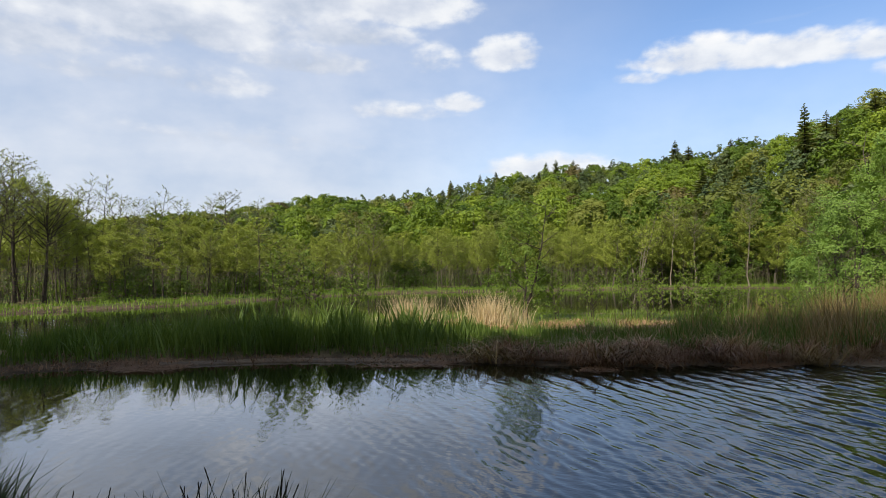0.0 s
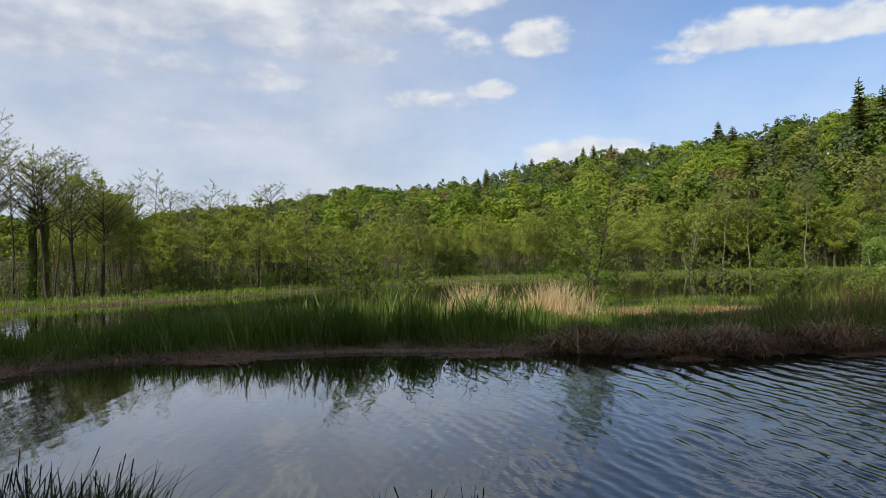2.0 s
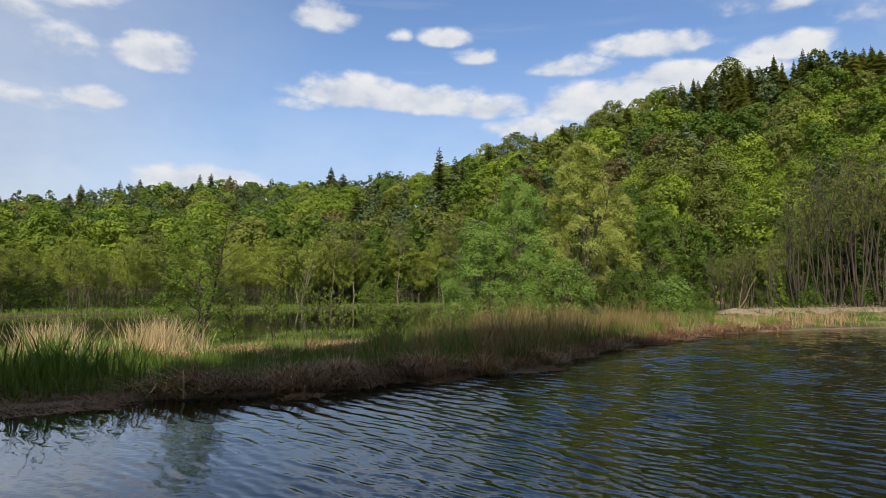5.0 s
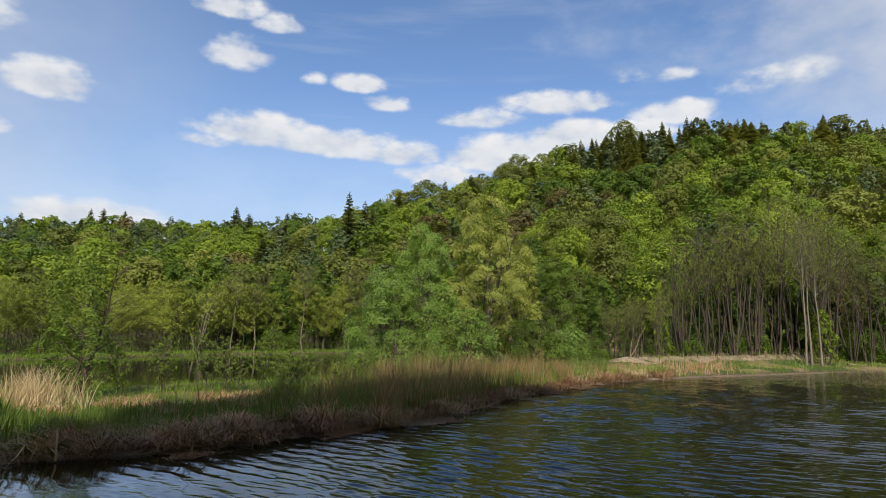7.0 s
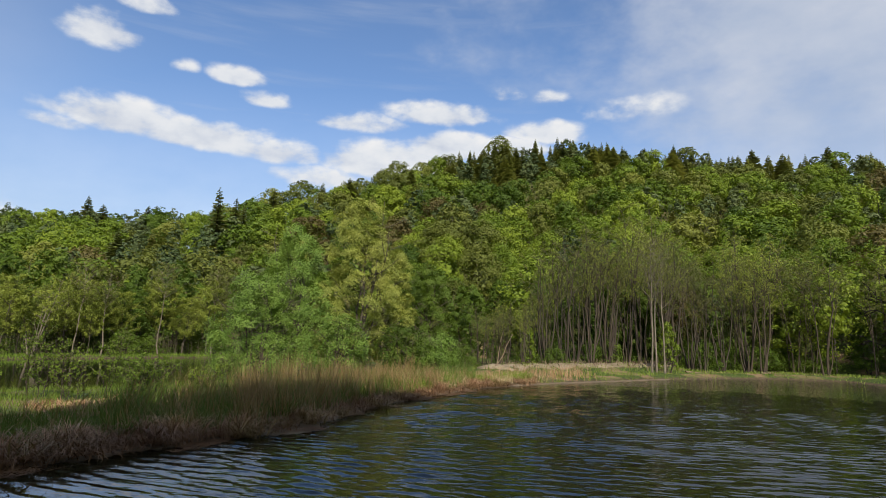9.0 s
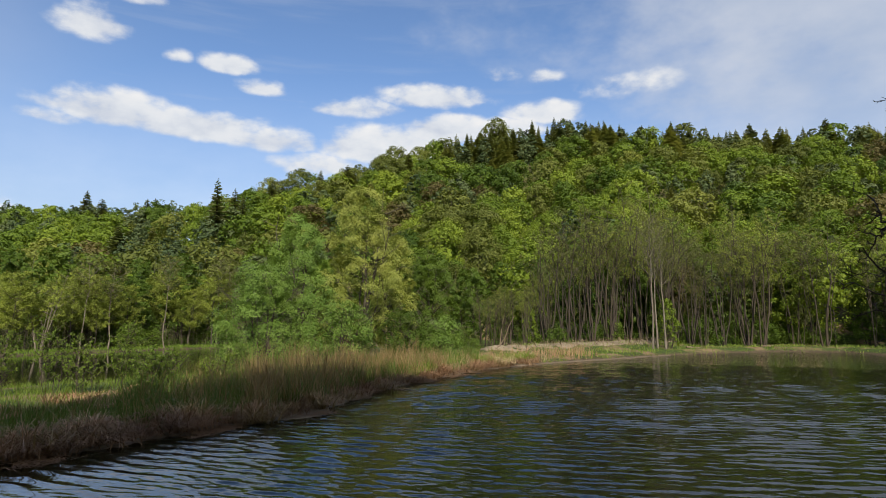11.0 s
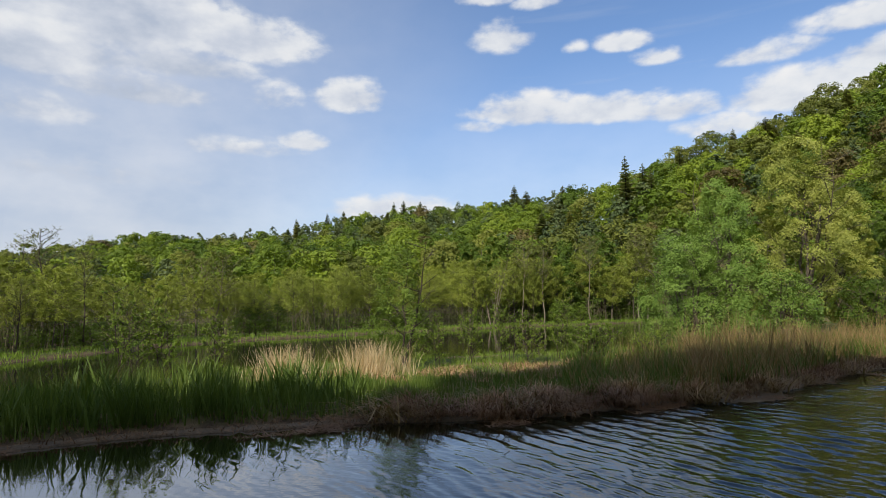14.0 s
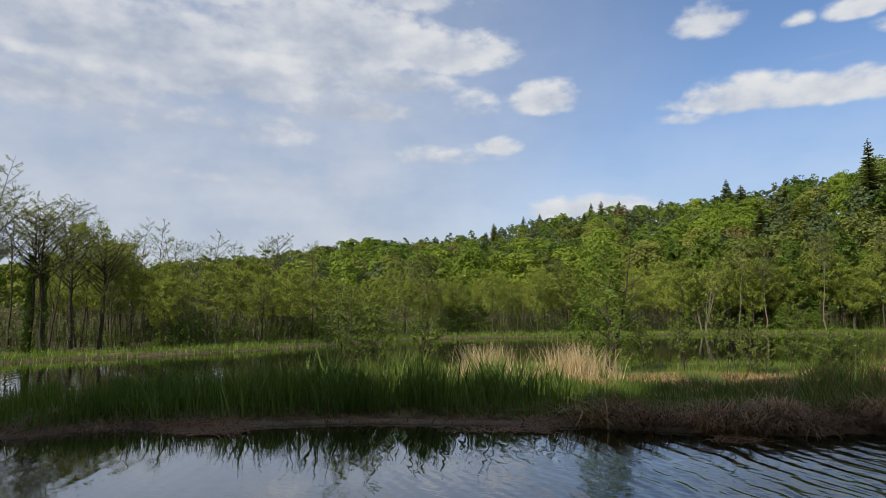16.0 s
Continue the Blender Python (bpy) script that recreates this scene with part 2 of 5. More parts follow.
BARK_DARK = bark_material("dark_bark", (0.030, 0.024, 0.018), (0.095, 0.076, 0.058))
BARK_PALE = bark_material("pale_bark", (0.11, 0.088, 0.062), (0.28, 0.235, 0.175))
BARK_BIRCH = bark_material("birch_bark", (0.105, 0.088, 0.064), (0.27, 0.23, 0.175))
BARK_TWIG = bark_material("twig_bark", (0.080, 0.072, 0.042), (0.180, 0.160, 0.096), 5.0)
WOOD_DEAD = bark_material("dead_wood", (0.12, 0.085, 0.055), (0.30, 0.225, 0.15))


def build_ground(n):
    geo = n.add("ShaderNodeNewGeometry")
    pos = geo.outputs["Position"]
    xyz = n.add("ShaderNodeSeparateXYZ")
    n.put(xyz.inputs[0], pos)
    wide = n.noise(pos, 0.25, 5.0)
    fine = n.noise(pos, 3.0, 5.0, 0.65)
    crumbs = n.noise(pos, 14.0, 4.0, 0.7)
    mud = n.ramp(fine, [(0.3, (0.050, 0.036, 0.024)), (0.7, (0.150, 0.108, 0.070))])
    straw = n.ramp(crumbs, [(0.3, (0.130, 0.085, 0.045)), (0.7, (0.330, 0.235, 0.135))])
    grass = n.ramp(fine, [(0.3, (0.030, 0.052, 0.012)), (0.7, (0.095, 0.130, 0.028))])
    cover_ = n.mix(n.span(wide, 0.36, 0.52), straw, grass)
    col = n.mix(n.span(n.math("ADD", xyz.outputs[2], n.math("MULTIPLY", n.math("SUBTRACT", fine, 0.5), 0.3)), 0.06, 0.32), mud, cover_)
    leafy = n.ramp(fine, [(0.3, (0.060, 0.050, 0.022)), (0.7, (0.120, 0.115, 0.040))])
    col = n.mix(n.span(xyz.outputs[2], 2.6, 6.0), col, leafy)
    return principled(n, col, 0.92, 0.15, bump(n, n.math("ADD", fine, crumbs), 0.7, 0.08))


GROUND = material("bank_soil", build_ground)


def build_gravel(n):
    pos = n.add("ShaderNodeNewGeometry").outputs["Position"]
    fine = n.noise(pos, 6.0, 5.0, 0.7)
    wide = n.noise(pos, 0.6, 3.0)
    col = n.ramp(n.math("ADD", n.math("MULTIPLY", fine, 0.6), n.math("MULTIPLY", wide, 0.4)), [(0.34, (0.13, 0.10, 0.065)), (0.64, (0.38, 0.31, 0.21))])
    return principled(n, col, 0.95, 0.1, bump(n, fine, 0.8, 0.08))


GRAVEL = material("pale_spoil", build_gravel)


def build_mud(n):
    pos = n.add("ShaderNodeNewGeometry").outputs["Position"]
    fine = n.noise(pos, 9.0, 5.0, 0.7)
    wide = n.noise(pos, 0.9, 3.0)
    col = n.ramp(n.math("ADD", n.math("MULTIPLY", fine, 0.6), n.math("MULTIPLY", wide, 0.4)), [(0.34, (0.055, 0.040, 0.026)), (0.64, (0.210, 0.155, 0.098))])
    return principled(n, col, n.span(wide, 0.35, 0.65, 0.45, 0.85), 0.3, bump(n, fine, 0.8, 0.05))


MUD = material("wet_mud", build_mud)


def build_water(n):
    pos = n.add("ShaderNodeNewGeometry").outputs["Position"]
    m = n.add("ShaderNodeMapping")
    m.inputs["Rotation"].default_value = (0, 0, radians(34))
    m.inputs["Scale"].default_value = (0.5, 1.0, 1.0)
    n.put(m.inputs["Vector"], pos)
    along = n.add("ShaderNodeSeparateXYZ")
    n.put(along.inputs[0], pos)
    fine = n.noise(m.outputs[0], 5.5, 3.0, 0.55)
    long_map = n.add("ShaderNodeMapping")
    long_map.vector_type = "TEXTURE"
    long_map.inputs["Rotation"].default_value = (0, 0, radians(-28))
    long_map.inputs["Scale"].default_value = (2.6, 1.0, 1.0)
    n.put(long_map.inputs["Vector"], pos)
    reach_ = n.span(n.math("ADD", along.outputs[1], n.math("MULTIPLY", along.outputs[0], 0.6)), 9.0, 26.0)
    crest = n.math("MULTIPLY", n.noise(long_map.outputs[0], 2.6, 2.0, 0.5), n.math("MULTIPLY", reach_, n.span(along.outputs[0], -4.0, 4.0, 0.0, 4.0)))
    gust = n.math("MULTIPLY", n.span(n.noise(pos, 0.22, 2.0), 0.38, 0.62, 0.45, 1.0), n.span(along.outputs[0], -12.0, 8.0, 0.12, 1.0))
    p = n.add("ShaderNodeBsdfPrincipled")
    murk = n.noise(pos, 0.3, 3.0)
    n.put(p.inputs["Base Color"], n.ramp(murk, [(0.3, (0.007, 0.009, 0.004)), (0.7, (0.013, 0.015, 0.007))]))
    p.inputs["Roughness"].default_value = 0.03
    p.inputs["IOR"].default_value = 1.5
    wave_normal = bump(n, n.math("ADD", n.math("MULTIPLY", fine, gust), crest), 0.8, 0.02)
    n.put(p.inputs["Normal"], wave_normal)
    # added coat that brightens reflections on calm water in the lee of the reeds
    lee = n.math("MULTIPLY", n.span(n.math("ADD", along.outputs[0], n.math("MULTIPLY", n.math("SUBTRACT", murk, 0.5), 8.0)), 0.0, -10.0), n.span(along.outputs[1], 22.0, 16.0))
    n.put(p.inputs["Coat Weight"], lee)
    p.inputs["Coat IOR"].default_value, p.inputs["Coat Roughness"].default_value = 1.7, 0.02
    n.put(p.inputs["Coat Normal"], wave_normal)
    return p.outputs[0]


WATER = material("pond_water", build_water)


# ---- mesh helpers ----
class Build:
    """Collects vertices and faces (arrays) for one mesh."""

    def __init__(self):
        self.verts, self.faces, self.count, self.tones = [], [], 0, []

    def add(self, v, f):
        v, f = np.asarray(v, float), np.asarray(f, int)
        self.verts.append(v)
        self.faces.append(f + self.count)
        self.count += len(v)

    def merged(self):
        return np.concatenate(self.verts), self.faces

    def mesh(self, name, mat, smooth=False):
        v = np.concatenate(self.verts)
        sizes = np.concatenate([np.full(len(f), f.shape[1]) for f in self.faces])
        loops = np.concatenate([f.ravel() for f in self.faces])
        me = bpy.data.meshes.new(name)
        me.vertices.add(len(v))
        me.vertices.foreach_set("co", v.astype(np.float32).ravel())
        me.loops.add(len(loops))
        me.loops.foreach_set("vertex_index", loops.astype(np.int32))
        me.polygons.add(len(sizes))
        me.polygons.foreach_set("loop_start", np.concatenate([[0], np.cumsum(sizes)[:-1]]).astype(np.int32))
        if smooth:
            me.polygons.foreach_set("use_smooth", np.ones(len(sizes), bool))
        me.update(calc_edges=True)
        me.validate()
        if self.tones:
            me.attributes.new("tone", "FLOAT", "POINT").data.foreach_set("value", np.concatenate(self.tones).astype(np.float32))
        me.materials.append(mat)
        return me


def part(name, build, mat, parent, label="", smooth=False):
    ob = new(name, build.mesh(name, mat, smooth))
    ob.parent = parent
    return tagged(ob, label)


def unit(v):
    return v / np.maximum(np.linalg.norm(v, axis=-1, keepdims=True), 1e-9)


def tube(b, path, radii, sides=6):
    path, radii = np.asarray(path, float), np.asarray(radii, float)
    along = unit(np.gradient(path, axis=0))
    side = unit(np.cross(along, np.where(abs(along[:, 2:3]) > 0.9, [[1.0, 0, 0]], [[0, 0, 1.0]])))
    up = np.cross(along, side)
    turn = np.arange(sides) * 2 * np.pi / sides
    ring = path[:, None] + radii[:, None, None] * (np.cos(turn)[None, :, None] * side[:, None] + np.sin(turn)[None, :, None] * up[:, None])
    k = len(path)
    i, j = np.meshgrid(np.arange(k - 1), np.arange(sides), indexing="ij")
    a, c = i * sides + j, i * sides + (j + 1) % sides
    b.add(ring.reshape(-1, 3), np.stack([a, c, c + sides, a + sides], -1).reshape(-1, 4))


def spikes(b, base, tip, width):
    """Many thin three-sided twigs at once."""
    n = len(base)
    d = unit(tip - base)
    s = unit(np.cross(d, np.where(abs(d[:, 2:3]) > 0.9, [[1.0, 0, 0]], [[0, 0, 1.0]])))
    u = np.cross(d, s)
    w = np.broadcast_to(np.asarray(width, float), (n,))[:, None]
    v = np.stack([base + s * w, base + (-0.5 * s + 0.87 * u) * w, base + (-0.5 * s - 0.87 * u) * w, tip], 1)
    i = np.arange(n)[:, None] * 4
    b.add(v.reshape(-1, 3), np.concatenate([i + [0, 1, 3], i + [1, 2, 3], i + [2, 0, 3]]))


def slivers(b, rng, base, tip, width):
    """Many finest twigs at once, one thin blade each."""
    n = len(base)
    s = unit(np.cross(unit(tip - base), rng.normal(size=(n, 3)))) * width
    b.add(np.stack([base - s, base + s, tip], 1).reshape(-1, 3), np.arange(3 * n).reshape(n, 3))


def leaf_flakes(b, rng, centre, size, facing, loose):
    """Far leaf clumps: one small triangle each."""
    n = len(centre)
    nor = unit(unit(rng.normal(size=(n, 3))) * loose + facing)
    s = unit(np.cross(nor, rng.normal(size=(n, 3))))
    u = np.cross(nor, s)
    w = (size * rng.uniform(0.6, 1.35, n))[:, None]
    v = np.stack([centre - u * w * 0.45 - s * w * 0.5, centre - u * w * 0.45 + s * w * 0.5, centre + u * w * 0.6], 1)
    b.add(v.reshape(-1, 3), np.arange(3 * n).reshape(n, 3))


def blades(b, rng, root, height, width, lean, bend=0.25, parts=2):
    """Grass or reed blades: tapered strips that lean and bend."""
    n = len(root)
    turn = rng.uniform(0, 2 * np.pi, n)
    out = np.stack([np.cos(turn), np.sin(turn), np.zeros(n)], -1)
    side = np.stack([-np.sin(turn + rng.normal(0, 0.9, n)), np.cos(turn), np.zeros(n)], -1)
    h = np.broadcast_to(np.asarray(height, float), (n,))[:, None]
    w = np.broadcast_to(np.asarray(width, float), (n,))[:, None]
    tilt = (np.broadcast_to(np.asarray(lean, float), (n,)) * rng.uniform(0.2, 1.6, n))[:, None]
    curl = rng.uniform(0.2, 1.5, (n, 1)) * bend
    rows = []
    for k in range(parts + 1):
        s = k / parts
        c = root + out * h * (tilt * s + curl * s * s) + [0, 0, 1] * h * s * np.sqrt(np.clip(1 - (tilt * s + curl * s * s) ** 2 * 0.6, 0.15, 1))
        half = w * (1 - 0.94 * s ** 1.6) * 0.5
        rows += [c - side * half, c + side * half]
    v = np.stack(rows, 1)
    i = np.arange(n)[:, None] * (2 * parts + 2)
    f = np.concatenate([i + [2 * k, 2 * k + 1, 2 * k + 3, 2 * k + 2] for k in range(parts)])
    b.add(v.reshape(-1, 3), f)


# ---- the lie of the land ----
POND = np.array([(-22, -14), (-19.5, -2), (-18.2, 4.5), (-17.2, 8.2), (-15, 10.3), (-12.4, 13), (-10.2, 14.2), (-7.5, 15.8), (-4.3, 16.8), (-2.3, 18.4), (0, 20),
                 (2.4, 21.4), (5, 25), (8.7, 30.5), (13.5, 35.5), (18, 40), (26, 44.5), (36, 48.5), (46, 52.5), (56, 54.5), (64, 55), (70, 51), (66, 42), (64, 30),
                 (58, 10), (52, -10), (40, -16), (20, -6), (8, 1.0), (3, 2.2), (-2, 2.7), (-5, 2.0), (-8, -2), (-12, -12)], float)
REAR_SHORE = np.array([(-46, -4), (-43, 6), (-41, 14.5), (-39.7, 20), (-38, 29), (-38.5, 42), (-36, 52), (-29, 62), (-16, 78), (-4, 88), (6, 93)], float)
REAR_POND = np.concatenate([REAR_SHORE, [(12, 88), (9, 66), (5, 50), (1, 41), (-4, 38), (-9, 35), (-14, 31.5), (-18, 27.5), (-20, 22), (-22, 16), (-24, 9), (-27, 0), (-32, -8)]])
RIGHT_SHORE = np.array([(21, 46), (27, 50), (36, 54), (46, 58), (56, 60.5), (66, 61), (76, 55), (73, 44), (72, 32)], float)


def shore_distance(poly, x, y):
    """Metres to the shore of a pond: positive on land, negative over water."""
    best = np.full(x.shape, 1e9)
    inside = np.zeros(x.shape, bool)
    for (x0, y0), (x1, y1) in zip(poly, np.roll(poly, -1, 0)):
        ex, ey = x1 - x0, y1 - y0
        s = np.clip(((x - x0) * ex + (y - y0) * ey) / (ex * ex + ey * ey), 0, 1)
        best = np.minimum(best, np.hypot(x - x0 - s * ex, y - y0 - s * ey))
        inside ^= ((y0 > y) != (y1 > y)) & (x < ex * (y - y0) / (ey if ey else 1e-9) + x0)
    return np.where(inside, -best, best)


def line_distance(line, x, y):
    best = np.full(x.shape, 1e9)
    for (x0, y0), (x1, y1) in zip(line[:-1], line[1:]):
        ex, ey = x1 - x0, y1 - y0
        s = np.clip(((x - x0) * ex + (y - y0) * ey) / (ex * ex + ey * ey), 0, 1)
        best = np.minimum(best, np.hypot(x - x0 - s * ex, y - y0 - s * ey))
    return best


def ripple(x, y, size):
    """Cheap smooth unevenness, about -1 to 1."""
    x, y = x / size, y / size
    return (np.sin(x * 1.7 + 1.3 * np.sin(y * 1.1)) + np.sin(y * 2.1 + 1.7 * np.sin(x * 0.9 + 2)) + np.sin((x + y) * 1.3 + 0.7)) / 3


def patchy(x, y, size, seed=0.0):
    return 0.5 + 0.5 * ripple(x + seed * 7.3, y - seed * 4.1, size)


def field(name, label, build, mat, category="reeds"):
    return tagged(new(name, build.mesh(name, mat)), label, category, kind="stuff")


RIDGE_AZ = [-180, -100, -75, -60, -47, -40, -32, -28, -24, -19, -14, -9, -5, -1, 4.5, 9.6, 15, 20, 26, 31, 34, 41, 46, 50, 56, 70, 110, 180]
RIDGE_EL = [2, 2, 2.2, 3.2, 5.2, 6.0, 6.5, 7.3, 7.9, 8.4, 8.7, 9.2, 9.5, 10.0, 12.0, 13.6, 15.0, 16.3, 17.4, 17.9, 18.0, 17.1, 15.9, 15.0, 15.0, 12, 4, 2]
RIDGE_D = [400, 400, 420, 420, 410, 400, 375, 355, 330, 300, 280, 262, 250, 240, 222, 212, 208, 212, 220, 226, 228, 236, 244, 250, 262, 280, 350, 400]
WOOD_HIGH = 10.6


def slope_start(a):
    return np.interp(a, [-180, -60, -40, -20, 0, 20, 60, 100, 180], [200, 200, 150, 120, 108, 96, 104, 140, 200])


def land(x, y):
    """Height of the ground."""
    x, y = np.asarray(x, float), np.asarray(y, float)
    d, a = np.hypot(x, y), np.degrees(np.arctan2(x, y))
    s1, s2 = shore_distance(POND, x, y), shore_distance(REAR_POND, x, y)
    s = np.minimum(s1, s2)
    near = np.clip((6 - y) / 4, 0, 1) * np.clip((x + 16) / 3, 0, 1) * np.clip((70 - x) / 6, 0, 1)
    high = 0.28 + 1.35 * near + 0.25 * np.clip((d - 45) / 40, 0, 1) * np.clip((x - 8) / 8, 0, 1)
    run = 1.0 + 1.5 * near
    z = high * np.clip(s / run, 0, 1) ** 0.8
    z = np.where(s < 0, np.maximum(-0.9, s * 0.5), z)
    z = z + np.where(s > 0, 0.07 * ripple(x, y, 1.1) * np.clip(s, 0, 1), 0)
    berm = np.exp(-(line_distance(np.array([(25, 51), (36, 57), (46, 60), (52, 61.5)], float), x, y) / 2.6) ** 2)
    z = z + 0.85 * berm * np.clip(s / 2, 0, 1)
    rd, re, d0 = np.interp(a, RIDGE_AZ, RIDGE_D), np.interp(a, RIDGE_AZ, RIDGE_EL), slope_start(a)
    top = np.maximum(3.2 + rd * np.tan(np.radians(re)) - WOOD_HIGH, 1.0)
    u = (d - d0) / (rd - d0)
    hill = np.where(u < 1, top * np.clip(u, 0, 1) ** 1.08, top * np.exp(-np.clip(d - rd, 0, None) / 900))
    hill = hill + np.where(u > 0, 1.6 * ripple(x, y, 26) * np.clip(u * 3, 0, 1), 0)
    back_rise = np.clip((-y - 6) * 0.22, 0, 5) * np.clip((40 - abs(x)) / 20, 0, 1)
    return z + hill + back_rise


def land1(x, y):
    return float(land(np.array([float(x)]), np.array([float(y)]))[0])


def polar_sheet(name, az_list, radii, height, mat, hole=None):
    a, r = np.radians(np.asarray(az_list)), np.asarray(radii)
    g, h = np.meshgrid(a, r)
    x, y = np.sin(g) * h, np.cos(g) * h
    z = height(x.ravel(), y.ravel())
    b = Build()
    n, k = len(r), len(a)
    i, j = np.meshgrid(np.arange(n - 1), np.arange(k), indexing="ij")
    p, q = i * k + j, i * k + (j + 1) % k
    v = np.stack([x.ravel(), y.ravel(), z], -1)
    b.add(v, np.stack([q, p, p + k, q + k], -1).reshape(-1, 4))
    b.add(np.concatenate([[[0, 0, float(height(np.zeros(1), np.zeros(1))[0])]], v[:k]]), np.stack([np.zeros(k, int), 1 + np.arange(k), 1 + (np.arange(k) + 1) % k], -1)[:, ::-1])
    return new(name, b.mesh(name, mat, True))


AZ = np.concatenate([np.arange(-84, 74, 0.7), np.arange(74, 276, 4.0)])
ground = polar_sheet("ground", AZ, np.concatenate([np.geomspace(0.6, 480, 270), [600, 800, 1100, 1600, 2400, 4000]]), land, GROUND)
tagged(ground, "muddy pond banks and wooded hillside with grass and leaf litter", "ground", kind="structure")

def smooth_step(v, a, b):
    u = np.clip((v - a) / (b - a), 0, 1)
    return u * u * (3 - 2 * u)


def wave_height(x, y, mesh_size, seed=5):
    """Wind waves that run up the pond, calmer in the lee of the reeds and on the rear pond."""
    rng = np.random.default_rng(seed)
    r = np.hypot(x, y)
    edge = x + 0.15 * y + 3.0 * ripple(x, y, 5.0)
    wind = 0.10 + 0.24 * smooth_step(y + 0.25 * x, 6.5, 11.5) + 0.83 * smooth_step(edge, -12.0, 10.0)
    wind = wind * (0.78 + 0.30 * ripple(x + 3, y, 3.4))
    rear = shore_distance(REAR_POND, x, y) < 0.4
    wind = np.where(rear, 0.16, wind)
    longer = smooth_step(r, 7, 26)
    veer = smooth_step(x, -1, 14)
    short, long_ = np.zeros(x.shape), np.zeros(x.shape)
    for k in range(56):
        big = k % 2
        size = rng.uniform(0.28, 0.62) if big else rng.uniform(0.15, 0.28)
        head = k // 2 % 2
        az_ = radians((46 if head else 24) + rng.normal(0, 10 if big else 13))
        steep = rng.uniform(0.6, 1.4)
        wave = steep * size / 6.283 * np.sin((x * math.sin(az_) + y * math.cos(az_)) * 6.283 / size + rng.uniform(0, 6.283))
        wave = wave * np.clip((size / mesh_size - 2.2) / 2.2, 0, 1) * (1.3 - veer if head else 0.3 + veer)
        if big:
            long_ += wave
        else:
            short += wave
    h = (short * (1 - 0.5 * longer) + long_ * (0.45 + 0.60 * longer)) * 0.034
    h = h + 0.8 * h * np.abs(h) / 0.03 * (h > 0)
    return h * wind


WATER_AZ = np.concatenate([np.arange(-80, 74, 0.19), np.arange(74, 280, 4.0)])
steps = [1.2]
while steps[-1] < 54:
    steps.append(steps[-1] + 0.027 + 0.0028 * steps[-1])
WATER_R = np.concatenate([steps, np.geomspace(55, 130, 46)])
g_, h_ = np.meshgrid(np.radians(WATER_AZ), WATER_R)
wx_, wy_ = (np.sin(g_) * h_).ravel(), (np.cos(g_) * h_).ravel()
dry_land = np.minimum(shore_distance(POND, wx_, wy_), shore_distance(REAR_POND, wx_, wy_)) > 1.6
grain_ = np.maximum(np.repeat(np.gradient(WATER_R), len(WATER_AZ)), h_.ravel() * radians(0.19))
level = wave_height(wx_, wy_, grain_)
level[np.degrees(g_.ravel()) > 73.5] = 0.0
rows_, cols_ = g_.shape
i, j = np.meshgrid(np.arange(rows_ - 1), np.arange(cols_), indexing="ij")
i, j = i.ravel(), j.ravel()
p0, p1 = i * cols_ + j, i * cols_ + (j + 1) % cols_
wet = ~(dry_land[p0] & dry_land[p1] & dry_land[p0 + cols_] & dry_land[p1 + cols_])
p0, p1 = p0[wet], p1[wet]
quads = np.stack([p1, p0, p0 + cols_, p1 + cols_], -1)
used_, inverse = np.unique(quads, return_inverse=True)
wb = Build()
wb.add(np.stack([wx_, wy_, level], -1)[used_], inverse.reshape(quads.shape))
water = tagged(new("water", wb.mesh("water", WATER, True)), "dark rippled pond water mirroring sky and reeds", "pond", kind="structure")


